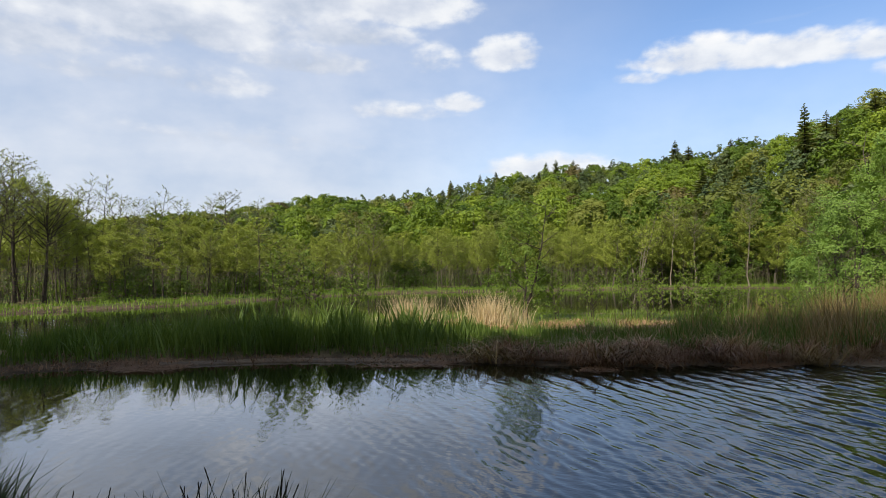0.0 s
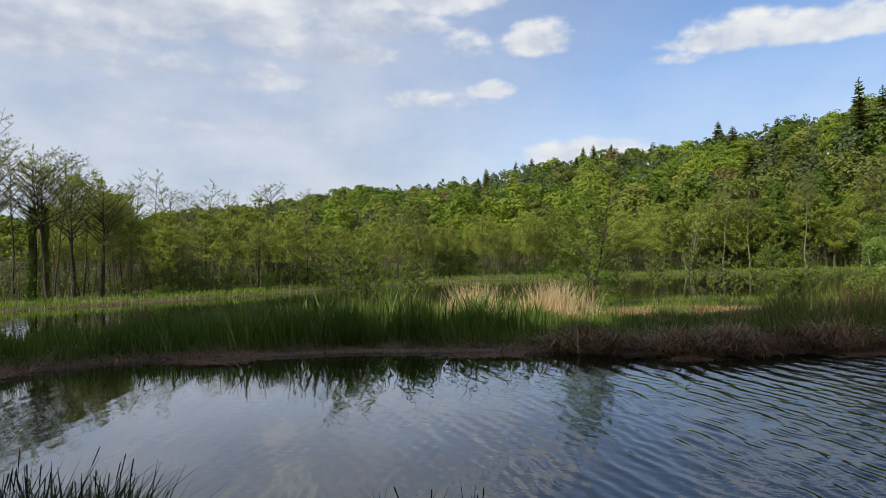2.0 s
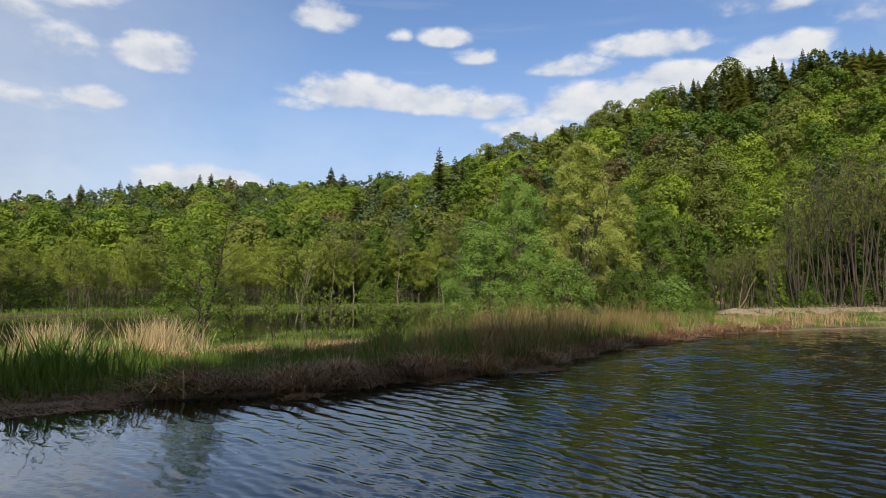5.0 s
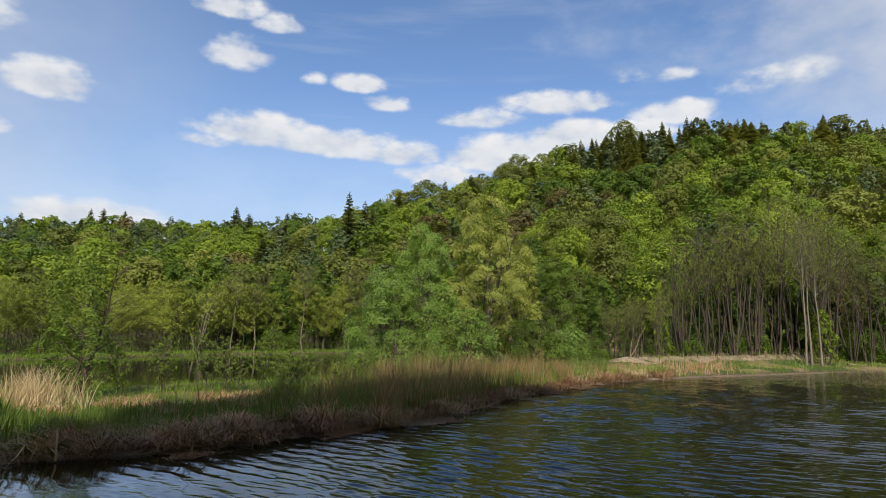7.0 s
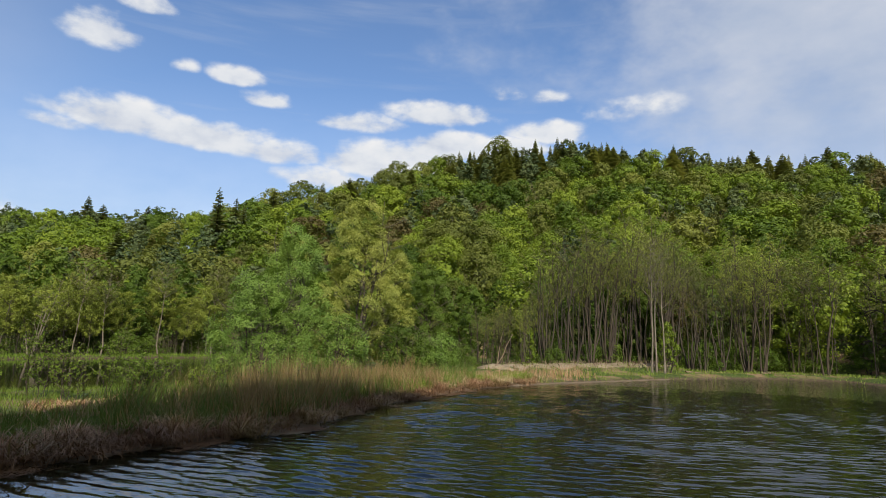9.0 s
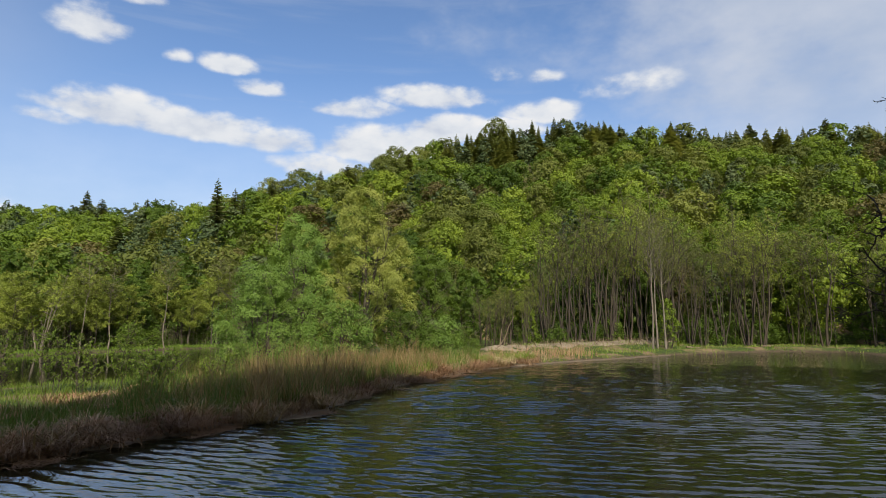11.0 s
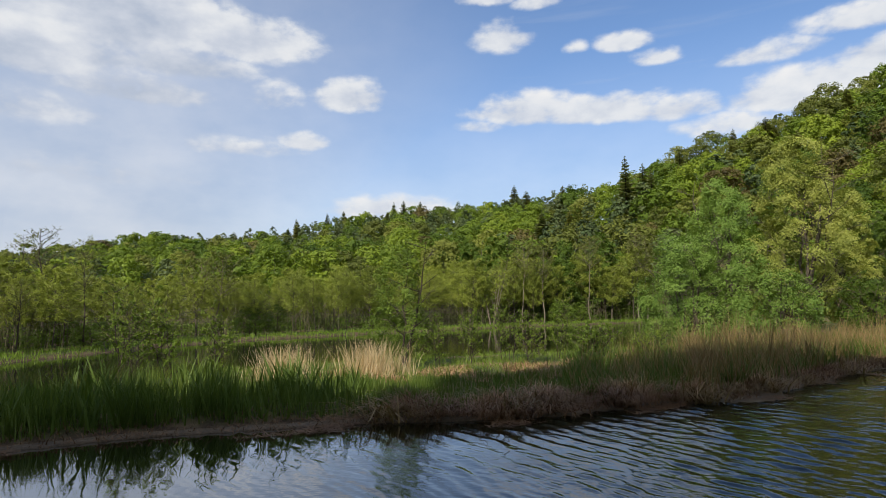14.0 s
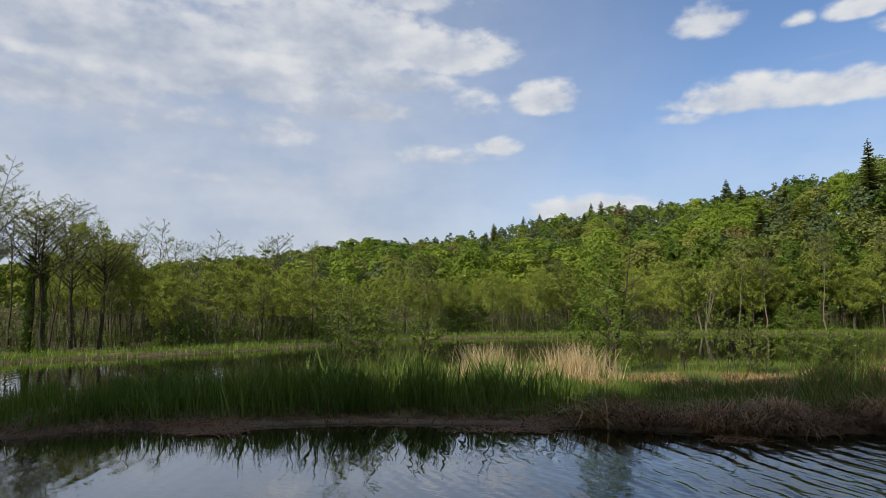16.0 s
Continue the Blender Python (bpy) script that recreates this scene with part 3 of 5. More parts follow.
# ---- trees ----
def grow(rng, height, girth, crown_base, spread, limbs, twigs, leaf_count, leaf_size, stems=1, rise=0.7, sway=0.03, fan=0.12, gather=0.35, upright=False):
    """A broadleaf tree of tapered stems with limbs, twigs and leaves. Returns the builds for wood, twigs and leaves."""
    wood, fine, leaf = Build(), Build(), Build()
    tips = []
    for s in range(stems):
        turn = rng.uniform(0, 6.28)
        lean = fan * rng.uniform(0.5, 1.3) if stems > 1 else fan * 0.3 * rng.uniform(0, 1)
        hs = height * (1.0 if s == 0 else rng.uniform(0.7, 0.97))
        u = np.linspace(0, 1, 9)
        wob = np.cumsum(rng.normal(0, sway, (9, 2)), 0) * hs * 0.4
        wob -= wob[0]
        root = np.array([np.cos(turn), np.sin(turn)]) * (0.25 * (stems > 1))
        path = np.stack([root[0] + np.cos(turn) * lean * hs * u + wob[:, 0], root[1] + np.sin(turn) * lean * hs * u + wob[:, 1], hs * u - 0.15], -1)
        g = girth * (1 if s == 0 else rng.uniform(0.55, 0.9))
        tube(wood, path, g * (1 - u * 0.93) * np.where(u == 0, 1.35, 1.0), 7)
        per = max(3, limbs // stems)
        for k in range(per):
            f = crown_base + (0.97 - crown_base) * (k + rng.uniform(0, 1)) / per
            base = np.array([np.interp(f, u, path[:, c]) for c in range(3)])
            v = (f - crown_base) / (1 - crown_base)
            reach = spread * (0.35 + 0.65 * np.sin(np.pi * min(1.0, 0.22 + 0.75 * v))) * rng.uniform(0.6, 1.15) / (1 if stems == 1 else 1.25)
            ang = k * 2.4 + rng.uniform(-0.5, 0.5)
            climb = rise * rng.uniform(0.5, 1.4) * (1.15 - 0.55 * v)
            q = np.linspace(0, 1, 5)
            px = base[0] + np.cos(ang) * reach * q + np.cumsum(rng.normal(0, 0.06, 5)) * reach * 0.5 * (q > 0)
            py = base[1] + np.sin(ang) * reach * q + np.cumsum(rng.normal(0, 0.06, 5)) * reach * 0.5 * (q > 0)
            pz = base[2] + reach * climb * q ** (0.8 if upright else 1.15)
            lp = np.stack([px, py, pz], -1)
            tube(wood, lp, g * (1 - f * 0.8) * 0.42 * (1 - q * 0.85) + 0.008, 4)
            m = max(2, int(twigs * rng.uniform(0.7, 1.3)))
            w = rng.uniform(0.3, 1.0, m)
            tb = np.stack([np.interp(w, q, lp[:, c]) for c in range(3)], -1)
            way_ = unit(np.stack([np.cos(ang) + rng.normal(0, 0.75, m), np.sin(ang) + rng.normal(0, 0.75, m), 0.45 + rng.normal(0, 0.5, m)], -1))
            tl = (reach * rng.uniform(0.22, 0.5, m))[:, None]
            tt = tb + way_ * tl
            spikes(fine, tb, tt, 0.012 + 0.007 * rng.uniform(0, 1, m))
            tips.append((tb, tt))
    tb, tt = np.concatenate([a for a, _ in tips]), np.concatenate([b for _, b in tips])
    # second order of fine twigs
    pick = rng.integers(0, len(tb), len(tb) * 2)
    w = rng.uniform(0.25, 1, len(pick))[:, None]
    b2 = tb[pick] * (1 - w) + tt[pick] * w
    e2 = b2 + unit(rng.normal(size=(len(pick), 3)) + unit(tt[pick] - tb[pick]) * 0.8 + [0, 0, 0.25]) * (0.5 * np.linalg.norm(tt[pick] - tb[pick], axis=1) * rng.uniform(0.5, 1.1, len(pick)))[:, None]
    slivers(fine, rng, b2, e2, 0.008)
    if leaf_count:
        sb, st = np.concatenate([tb, b2]), np.concatenate([tt, e2])
        pick = rng.integers(0, len(sb), leaf_count)
        w = rng.uniform(0.3, 1.08, leaf_count)[:, None]
        c = sb[pick] * (1 - w) + st[pick] * w + rng.normal(0, gather * leaf_size, (leaf_count, 3))
        mid = np.array([0, 0, height * (crown_base + 0.45 * (1 - crown_base))])
        leaf_flakes(leaf, rng, c, leaf_size, unit(c - mid) * 0.5 + [0, 0, 0.35], 0.9)
    return wood, fine, leaf


def tree(name, label, category, group, builds, bark, leaf_mat, twig_mat=None, trunk_label=""):
    """A tree as one thing: trunk with limbs, twigs, and leaves."""
    wood, fine, leaf = builds
    root = new(name)
    tagged(root, label, category, group)
    part("trunk", wood, bark, root, trunk_label, True)
    tagged(part("branchwork", fine, twig_mat or BARK_TWIG, root), kind="stuff")
    if leaf.count:
        tagged(part("foliage", leaf, leaf_mat, root), kind="stuff")
    return root


def stand(ob, x, y, size=1.0, turn=0.0, sink=0.05, wide=1.0):
    return Matrix.LocRotScale((x, y, land1(x, y) - sink), Euler((0, 0, turn)), (size * wide, size * wide, size))


def place(protos, spots, rng):
    """Stand copies at spots of (x, y, height wanted, width factor); the first uses of the prototypes are themselves."""
    used = set()
    for x, y, high, wide in spots:
        k = int(rng.integers(0, len(protos)))
        ob, own = protos[k]
        m = stand(ob, x, y, high / own, rng.uniform(0, 6.28), 0.05, wide)
        if k in used:
            copy_thing(ob, m)
        else:
            ob.matrix_basis = m
            used.add(k)
    for k, (ob, own) in enumerate(protos):
        if k not in used:
            for o in (*ob.children_recursive, ob):
                bpy.data.objects.remove(o)


def beside(line, rng, count, near_, far_, gap=2.0):
    """Spots to the left of a line, between two distances, kept apart."""
    seg = np.hypot(*(line[1:] - line[:-1]).T)
    s = np.concatenate([[0], np.cumsum(seg)])
    spots = []
    tries = 0
    while len(spots) < count and tries < count * 40:
        tries += 1
        t = rng.uniform(0, s[-1])
        k = min(int(np.searchsorted(s, t, "right")) - 1, len(seg) - 1)
        p = line[k] + (line[k + 1] - line[k]) * (t - s[k]) / seg[k]
        dirn = (line[k + 1] - line[k]) / seg[k]
        q = p + np.array([-dirn[1], dirn[0]]) * (near_ + (far_ - near_) * rng.uniform(0, 1) ** 1.3)
        if shore_distance(POND, q[:1], q[1:])[0] < 1.5 or shore_distance(REAR_POND, q[:1], q[1:])[0] < min(near_, 1.5):
            continue
        if all((q[0] - a) ** 2 + (q[1] - b) ** 2 > gap * gap for a, b in spots):
            spots.append((q[0], q[1]))
    return spots


def high_by(az_table, el_table, rng, spots, low=0.8, cap=30.0):
    out = []
    for x, y in spots:
        d, a = math.hypot(x, y), math.degrees(math.atan2(x, y))
        h = 3.2 + d * math.tan(radians(float(np.interp(a, az_table, el_table)))) - land1(x, y)
        out.append((x, y, min(cap, h * rng.uniform(low, 1.0)), rng.uniform(0.85, 1.2)))
    return out


rng = np.random.default_rng(7)
FRONT_AZ = [-90, -75, -71, -69, -66, -62, -58, -55, -50, -47, -40, -36, -27, -21, -12.6, -3, 5]
FRONT_EL = [10.0, 10.0, 9.6, 8.8, 7.8, 6.7, 6.2, 5.7, 6.1, 5.2, 5.0, 4.6, 4.8, 5.0, 5.8, 6.1, 7]
SIDE_AZ = [18, 27, 30.5, 33, 37, 41, 46, 50, 54, 62, 80]
SIDE_EL = [4, 4.5, 6.5, 10.8, 13.0, 12.6, 10.8, 10.0, 8.8, 8.8, 9]

# tall thin alders on the far side of the rear pond, towards the open end nearly bare
bare = []
for k in range(4):
    bd = grow(rng, 12, 0.10, 0.50, 1.9, 34, 7, 1900, 0.06, stems=1 + (k % 3 == 0), rise=1.0, sway=0.018)
    bare.append((tree("alder_tree", "tall dark-stemmed alder, nearly bare, budding at the top", "tree", "trees on the open end", bd, BARK_DARK, LEAF_ALDER), 12.4))
left_line = REAR_SHORE[:6]
spots = beside(left_line, rng, 52, 2.5, 34, 1.7)
place(bare, high_by(FRONT_AZ, FRONT_EL, rng, spots, 0.84, 19), rng)

alders = []
for k in range(5):
    bd = grow(rng, 11, 0.085, 0.30, 2.5, 46, 8, 9200, 0.13, stems=1 + (k == 2), rise=0.75, sway=0.02, gather=0.9)
    alders.append((tree("alder_tree", "slender alder in fresh light-green leaf on the pond edge", "tree", "trees behind the rear pond", bd, BARK_GREY, LEAF_ALDER), 11.8))
spots = beside(REAR_SHORE[3:], rng, 125, 2.5, 30, 1.7)
place(alders, high_by(FRONT_AZ, FRONT_EL, rng, spots, 0.82, 16), rng)

# thin-stemmed wood on the right, behind the spoil bank
thin = []
for k in range(5):
    bd = grow(rng, 17, 0.115, 0.46, 2.4, 44, 12, 3900, 0.10, stems=4 + k % 2, rise=1.15, sway=0.022, fan=0.11, upright=True)
    thin.append((tree("alder_tree", "clump of thin bare alder stems with hazy olive crowns", "tree", "trees behind the spoil bank", bd, BARK_STEM, LEAF_OLIVE if k % 2 == 0 else LEAF_ALDER), 18.4))
spots = beside(RIGHT_SHORE[1:], rng, 74, 2.0, 22, 1.6)
for a in np.arange(45.0, 63.0, 1.1):
    d = rng.uniform(79, 96)
    q = d * np.array([math.sin(radians(a)), math.cos(radians(a))])
    if shore_distance(POND, q[:1], q[1:])[0] > 2.5:
        spots.append((q[0], q[1]))
place(thin, [(x, y, h * 1.05, wd) for x, y, h, wd in high_by(SIDE_AZ, SIDE_EL, rng, spots, 0.84, 23)], rng)


# ---- the wooded hillside ----
def hill_crown(rng, wide, high, lumps, per, size, flat_=0.85):
    """A far broadleaf crown: rounded leaf masses, each lit from above and dark beneath, with gaps between them."""
    b = Build()
    out = unit(rng.normal(size=(lumps, 3)) + [0, 0, 0.7])
    mid = out * [wide, wide, high * 0.42] * rng.uniform(0.70, 1.0, (lumps, 1)) ** 0.8 + [0, 0, high * 0.55]
    rad = wide * rng.uniform(0.15, 0.30, lumps)
    n = unit(rng.normal(size=(lumps, per, 3)) + out[:, None] * 0.6 + [0, 0, 0.35])
    p = mid[:, None] + n * rad[:, None, None] * rng.uniform(0.72, 1.08, (lumps, per, 1)) * [1, 1, flat_]
    leaf_flakes(b, rng, p.reshape(-1, 3), size, (n * 0.8 + out[:, None] * 0.55).reshape(-1, 3), 0.7)
    k = max(24, lumps * 2)
    c = unit(rng.normal(size=(k, 3)))
    leaf_flakes(b, rng, c * rng.uniform(0.2, 0.66, (k, 1)) * [wide, wide, high * 0.42] + [0, 0, high * 0.52], wide * 0.17, c, 0.6)
    return b


def spruce(rng, high, wide, whorls, per, leader=0.0):
    """A conifer: stem and drooping, tapering boughs in whorls."""
    b, stem = Build(), Build()
    tube(stem, [(0, 0, -0.3), (0, 0, high * 0.5), (0, 0, high * 0.99)], [high * 0.012 + 0.05, high * 0.008 + 0.03, 0.02], 5)
    for k in range(whorls):
        v = k / (whorls - 1)
        z = high * (0.12 + 0.87 * v)
        reach = wide * (1 - v) ** 0.75 + 0.15
        for j in range(per):
            a = j * 6.283 / per + k * 0.7 + rng.uniform(-0.3, 0.3)
            l = reach * rng.uniform(0.6, 1.15)
            out = np.array([np.cos(a), np.sin(a), 0])
            sd = np.array([-np.sin(a), np.cos(a), 0])
            zz = z + rng.uniform(-0.4, 0.4) * high / whorls
            drop = l * rng.uniform(0.15, 0.4) * (1 - 0.8 * v)
            root, mid, tip = [0, 0, zz], out * l * 0.55 + [0, 0, zz - drop * 0.8], out * l + [0, 0, zz - drop]
            w = 0.33 * l + 0.14
            hang = [0, 0, -0.35 * w - 0.1]
            b.add([root, mid + sd * w + hang, tip, mid - sd * w + hang, mid], [(0, 1, 4), (1, 2, 4), (2, 3, 4), (3, 0, 4)])
    return stem, b


def scatter(name, label, mat, protos, spots, rng):
    """Many far plants joined into one object."""
    out = Build()
    for x, y, s, wide in spots:
        kinds = protos
        if protos is crowns:
            d_, a_ = math.hypot(x, y), math.degrees(math.atan2(x, y))
            peak = math.degrees(math.atan2(land1(x, y) + 14 * s - 3.2, d_))
            hid = float(np.interp(a_, FRONT_AZ, FRONT_EL)) - 0.6 if a_ < 6 else (10.0 if a_ < 17 else 0.0)
            kinds = crowns_low if peak < hid else (crowns_far if d_ > 235 else (crowns_near if d_ < 132 and a_ > 8 else crowns))
        v, faces = kinds[int(rng.integers(0, len(kinds)))]
        a = rng.uniform(0, 6.28)
        c, n = math.cos(a), math.sin(a)
        p = v * [s * wide, s * wide, s]
        p = np.stack([p[:, 0] * c - p[:, 1] * n, p[:, 0] * n + p[:, 1] * c, p[:, 2]], -1) + [x, y, land1(x, y)]
        start = out.count
        out.verts.append(p)
        out.tones.append(np.full(len(p), rng.normal(0, 0.21)))
        out.count += len(p)
        for f in faces:
            out.faces.append(f + start)
    ob = new(name, out.mesh(name, mat))
    return tagged(ob, label, "woodland", kind="stuff")


crowns_near = [hill_crown(rng, 4.1, 14, 120, 38, 0.26).merged() for _ in range(3)]
crowns = [hill_crown(rng, 4.1, 14, 84, 28, 0.37).merged() for _ in range(5)]
crowns_far = [hill_crown(rng, 4.1, 14, 56, 22, 0.54).merged() for _ in range(4)]
crowns_low = [hill_crown(rng, 4.1, 14, 14, 22, 1.0).merged() for _ in range(4)]
conifers = []
for _ in range(3):
    st_, bo_ = spruce(rng, 16, 3.3, 24, 10)
    conifers.append(bo_.merged())
pines = [hill_crown(rng, 2.4, 14, 34, 22, 0.42, 0.7).merged() for _ in range(3)]

by_kind = {k: [] for k in ("beech", "olive", "russet", "deep", "spruce", "pine")}
hill_rng = np.random.default_rng(21)
tries = 0
grid = {}
while tries < 12000 and sum(map(len, by_kind.values())) < 1480:
    tries += 1
    a = hill_rng.uniform(-88, 66)
    rd, d0 = float(np.interp(a, RIDGE_AZ, RIDGE_D)), float(slope_start(a))
    d = math.sqrt(hill_rng.uniform((d0 - 4) ** 2, (rd + 14) ** 2))
    x, y = d * math.sin(radians(a)), d * math.cos(radians(a))
    gap = 5.9 + (d - 100) * 0.006
    cell = (int(x // 9), int(y // 9))
    if any((x - p) ** 2 + (y - q) ** 2 < gap * gap for i in (-1, 0, 1) for j in (-1, 0, 1) for p, q in grid.get((cell[0] + i, cell[1] + j), ())):
        continue
    grid.setdefault(cell, []).append((x, y))
    u = (d - d0) / (rd - d0)
    mix_ = noise.noise(Vector((x / 38, y / 38, 3.1))) + hill_rng.normal(0, 0.34)
    dark = noise.noise(Vector((x / 30, y / 30, 9.4))) + hill_rng.normal(0, 0.22)
    edge = u > (0.77 if a > 21 else 0.92)
    if (edge and a > 21 and hill_rng.uniform() < 0.86) or (edge and hill_rng.uniform() < 0.08) or (dark > 0.42 and u > 0.3):
        kind = "spruce" if hill_rng.uniform() < 0.6 else "pine"
    elif dark > (0.24 if a < 10 else 0.30) or (a < 2 and u > 0.45 and dark > -0.12 and hill_rng.uniform() < 0.6):
        kind = "pine"
    elif mix_ > 0.20:
        kind = "beech"
    elif mix_ > -0.16:
        kind = "olive" if hill_rng.uniform() < 0.40 else "beech"
    elif mix_ > -0.62:
        kind = "deep" if hill_rng.uniform() < 0.5 else ("olive" if hill_rng.uniform() < 0.5 else "beech")
    else:
        kind = "russet" if u < 0.85 else "olive"
    s = hill_rng.uniform(0.8, 1.2) * (1.0 if kind != "spruce" else hill_rng.uniform(0.5, 0.95))
    by_kind[kind].append((x, y, s, hill_rng.uniform(0.9, 1.25) * (1.65 if kind == "spruce" else 1.0)))
for a in np.arange(21.0, 62.0, 0.62):
    rd = float(np.interp(a, RIDGE_AZ, RIDGE_D))
    for back_ in (-9, 2, 11):
        if hill_rng.uniform() < 0.72:
            d, b_ = rd + back_ + hill_rng.uniform(-4, 4), a + hill_rng.uniform(-0.4, 0.4)
            by_kind["spruce"].append((d * math.sin(radians(b_)), d * math.cos(radians(b_)), hill_rng.uniform(0.74, 1.02), hill_rng.uniform(0.95, 1.3)))
scatter("beech_wood", "bright fresh-green beech crowns covering the hillside", LEAF_BEECH, crowns, by_kind["beech"], hill_rng)
scatter("oak_wood", "olive half-open crowns of oaks on the hillside", LEAF_OLIVE, crowns, by_kind["olive"], hill_rng)
scatter("budding_wood", "russet-brown budding crowns scattered on the hillside", LEAF_RUSSET, crowns, by_kind["russet"], hill_rng)
scatter("maple_wood", "deep green crowns in the hollows of the hillside", LEAF_DEEP, crowns, by_kind["deep"], hill_rng)
scatter("spruce_wood", "dark pointed spruces along the ridge of the hill", NEEDLE, conifers, by_kind["spruce"], hill_rng)
stem_spots = np.array([q[:3] for k_ in ("beech", "olive", "deep", "russet") for q in by_kind[k_] if math.hypot(q[0], q[1]) < 190])
b = Build()
foot = np.column_stack([stem_spots[:, :2], land(stem_spots[:, 0], stem_spots[:, 1]) - 0.3])
spikes(b, foot, foot + np.column_stack([hill_rng.normal(0, 0.5, (len(foot), 2)), 13.5 * stem_spots[:, 2]]), hill_rng.uniform(0.16, 0.30, len(foot)))
field("wood_stems", "grey stems of the hillside trees between their crowns", b, BARK_GREY, "woodland")
scatter("pine_wood", "grey-green pines among the broadleaf hillside wood", NEEDLE_PINE, pines, by_kind["pine"], hill_rng)


# ---- willows and single trees ----
rng = np.random.default_rng(11)


def bushy(rng, high, wide, count, size, stems=4, limbs=40):
    """A full-crowned willow: several stems and leaf masses down to the ground."""
    wood, fine, leaf = grow(rng, high, high * 0.014, 0.12, wide, limbs, 7, 0, 0.2, stems=stems, rise=0.9, sway=0.03, fan=0.16)
    lumps, sprays = 34, 12
    per = max(8, count // (lumps * sprays))
    for k in range(lumps):
        v = (k + 0.5) / lumps
        a = k * 2.4 + rng.uniform(-0.5, 0.5)
        r = wide * (0.35 + 0.65 * math.sin(math.pi * min(1, 0.25 + 0.72 * v))) * rng.uniform(0.4, 0.95) * (1.05 - 0.35 * v)
        c = np.array([math.cos(a) * r, math.sin(a) * r, high * (0.10 + 0.82 * v)])
        rad = wide * rng.uniform(0.20, 0.36)
        n = unit(rng.normal(size=(sprays, 3)) + [0.5 * math.cos(a), 0.5 * math.sin(a), 0.4])
        mid = c + n * rad * rng.uniform(0.55, 1.15, (sprays, 1))
        lie = unit(n + [0, 0, 0.5])
        off = rng.normal(size=(sprays, per, 3))
        off = (off - lie[:, None] * (off * lie[:, None]).sum(-1, keepdims=True) * 0.6) * rad * 0.24
        p = (mid[:, None] + off - [0, 0, 0.25] * (off ** 2).sum(-1, keepdims=True) / rad).reshape(-1, 3)
        lie = np.repeat(lie, per, 0)
        keep = p[:, 2] > 0.2
        leaf_flakes(leaf, rng, p[keep], size, lie[keep], 0.6)
    return wood, fine, leaf


def one(name, label, category, builds, bark, leaf_mat, x, y, turn=0.0, size=1.0, group=""):
    ob = tree(name, label, category, group, builds, bark, leaf_mat)
    ob.matrix_basis = stand(ob, x, y, size, turn)
    return ob


one("willow_tree", "large willow gilded with yellow-green catkins at the pond corner", "tree", bushy(rng, 15.4, 4.0, 40000, 0.112), BARK_GREY, LEAF_GOLD, 11.6, 50.5)
one("willow_tree", "silvery green willow with a round crown at the pond corner", "tree", bushy(rng, 12.2, 3.6, 34000, 0.108), BARK_GREY, LEAF_WILLOW, 6.3, 50.0)
one("willow_tree", "grey-green bushy willow leaning over the reeds", "tree", bushy(rng, 7.6, 3.6, 28000, 0.098), BARK_GREY, LEAF_WILLOW, 3.4, 46.0)
one("willow_tree", "yellow-green willow with a narrow crown", "tree", bushy(rng, 12.2, 2.6, 22000, 0.112), BARK_GREY, LEAF_GOLD, 15.6, 54.0)
one("alder_tree", "deep green dense alder beside the golden willow", "tree", bushy(rng, 10.2, 2.7, 24000, 0.108, 2), BARK_GREY, LEAF_DEEP, 19.6, 55.0)
one("willow_shrub", "low willow shrub in fresh leaf behind the reeds", "shrub", bushy(rng, 4.6, 2.8, 10000, 0.11), BARK_GREY, LEAF_WILLOW, 9.2, 45.0)
one("willow_shrub", "low green shrub at the edge of the reeds", "shrub", bushy(rng, 4.2, 2.4, 9000, 0.11), BARK_GREY, LEAF_DEEP, 14.6, 47.0)
one("willow_shrub", "low pale shrub beside the pond corner", "shrub", bushy(rng, 3.4, 2.2, 8000, 0.11), BARK_GREY, LEAF_WILLOW, 18.6, 49.0)

# filler woodland between willows and hill
back_trees = []
for k in range(3):
    bd = bushy(rng, 12, 3.0, 7000, 0.24, 2, 14)
    back_trees.append((tree("ash_tree", "full-crowned tree at the foot of the wooded hill", "tree", "trees at the foot of the hill", bd, BARK_GREY, LEAF_DEEP), 12))
spots = []
while len(spots) < 58:
    a, d = rng.uniform(-16, 66), rng.uniform(78, 112)
    x, y = d * math.sin(radians(a)), d * math.cos(radians(a))
    q = np.array([x, y])
    if shore_distance(REAR_POND, q[:1], q[1:])[0] > 6 and shore_distance(POND, q[:1], q[1:])[0] > 14 and all((x - p) ** 2 + (y - r) ** 2 > 9 for p, r, *_ in spots):
        spots.append((x, y, rng.uniform(9, 15), rng.uniform(0.8, 1.1)))
place(back_trees, spots, rng)

# undergrowth along the far shores
shrubs = []
for k in range(4):
    bd = bushy(rng, 2.4, 1.3, 3600, 0.075, 3, 8)
    shrubs.append((tree("shrub", "leafy green shrub on the far bank", "shrub", "undergrowth on the far bank", bd, BARK_GREY, (LEAF_DEEP, LEAF_DEEP, LEAF_YOUNG, LEAF_DEEP)[k]), 2.4))
spots = [(x, y, rng.uniform(1.2, 3.4), rng.uniform(0.9, 1.6)) for x, y in beside(REAR_SHORE, rng, 56, 2.5, 18, 1.4)]
spots += [(x, y, rng.uniform(1.2, 3.6), rng.uniform(0.9, 1.6)) for x, y in beside(RIGHT_SHORE, rng, 80, 3.5, 24, 1.6)]
spots += [(rng.uniform(64, 86), rng.uniform(63, 78), rng.uniform(2.0, 4.5), rng.uniform(0.9, 1.5)) for k in range(26)]
place(shrubs, spots, rng)

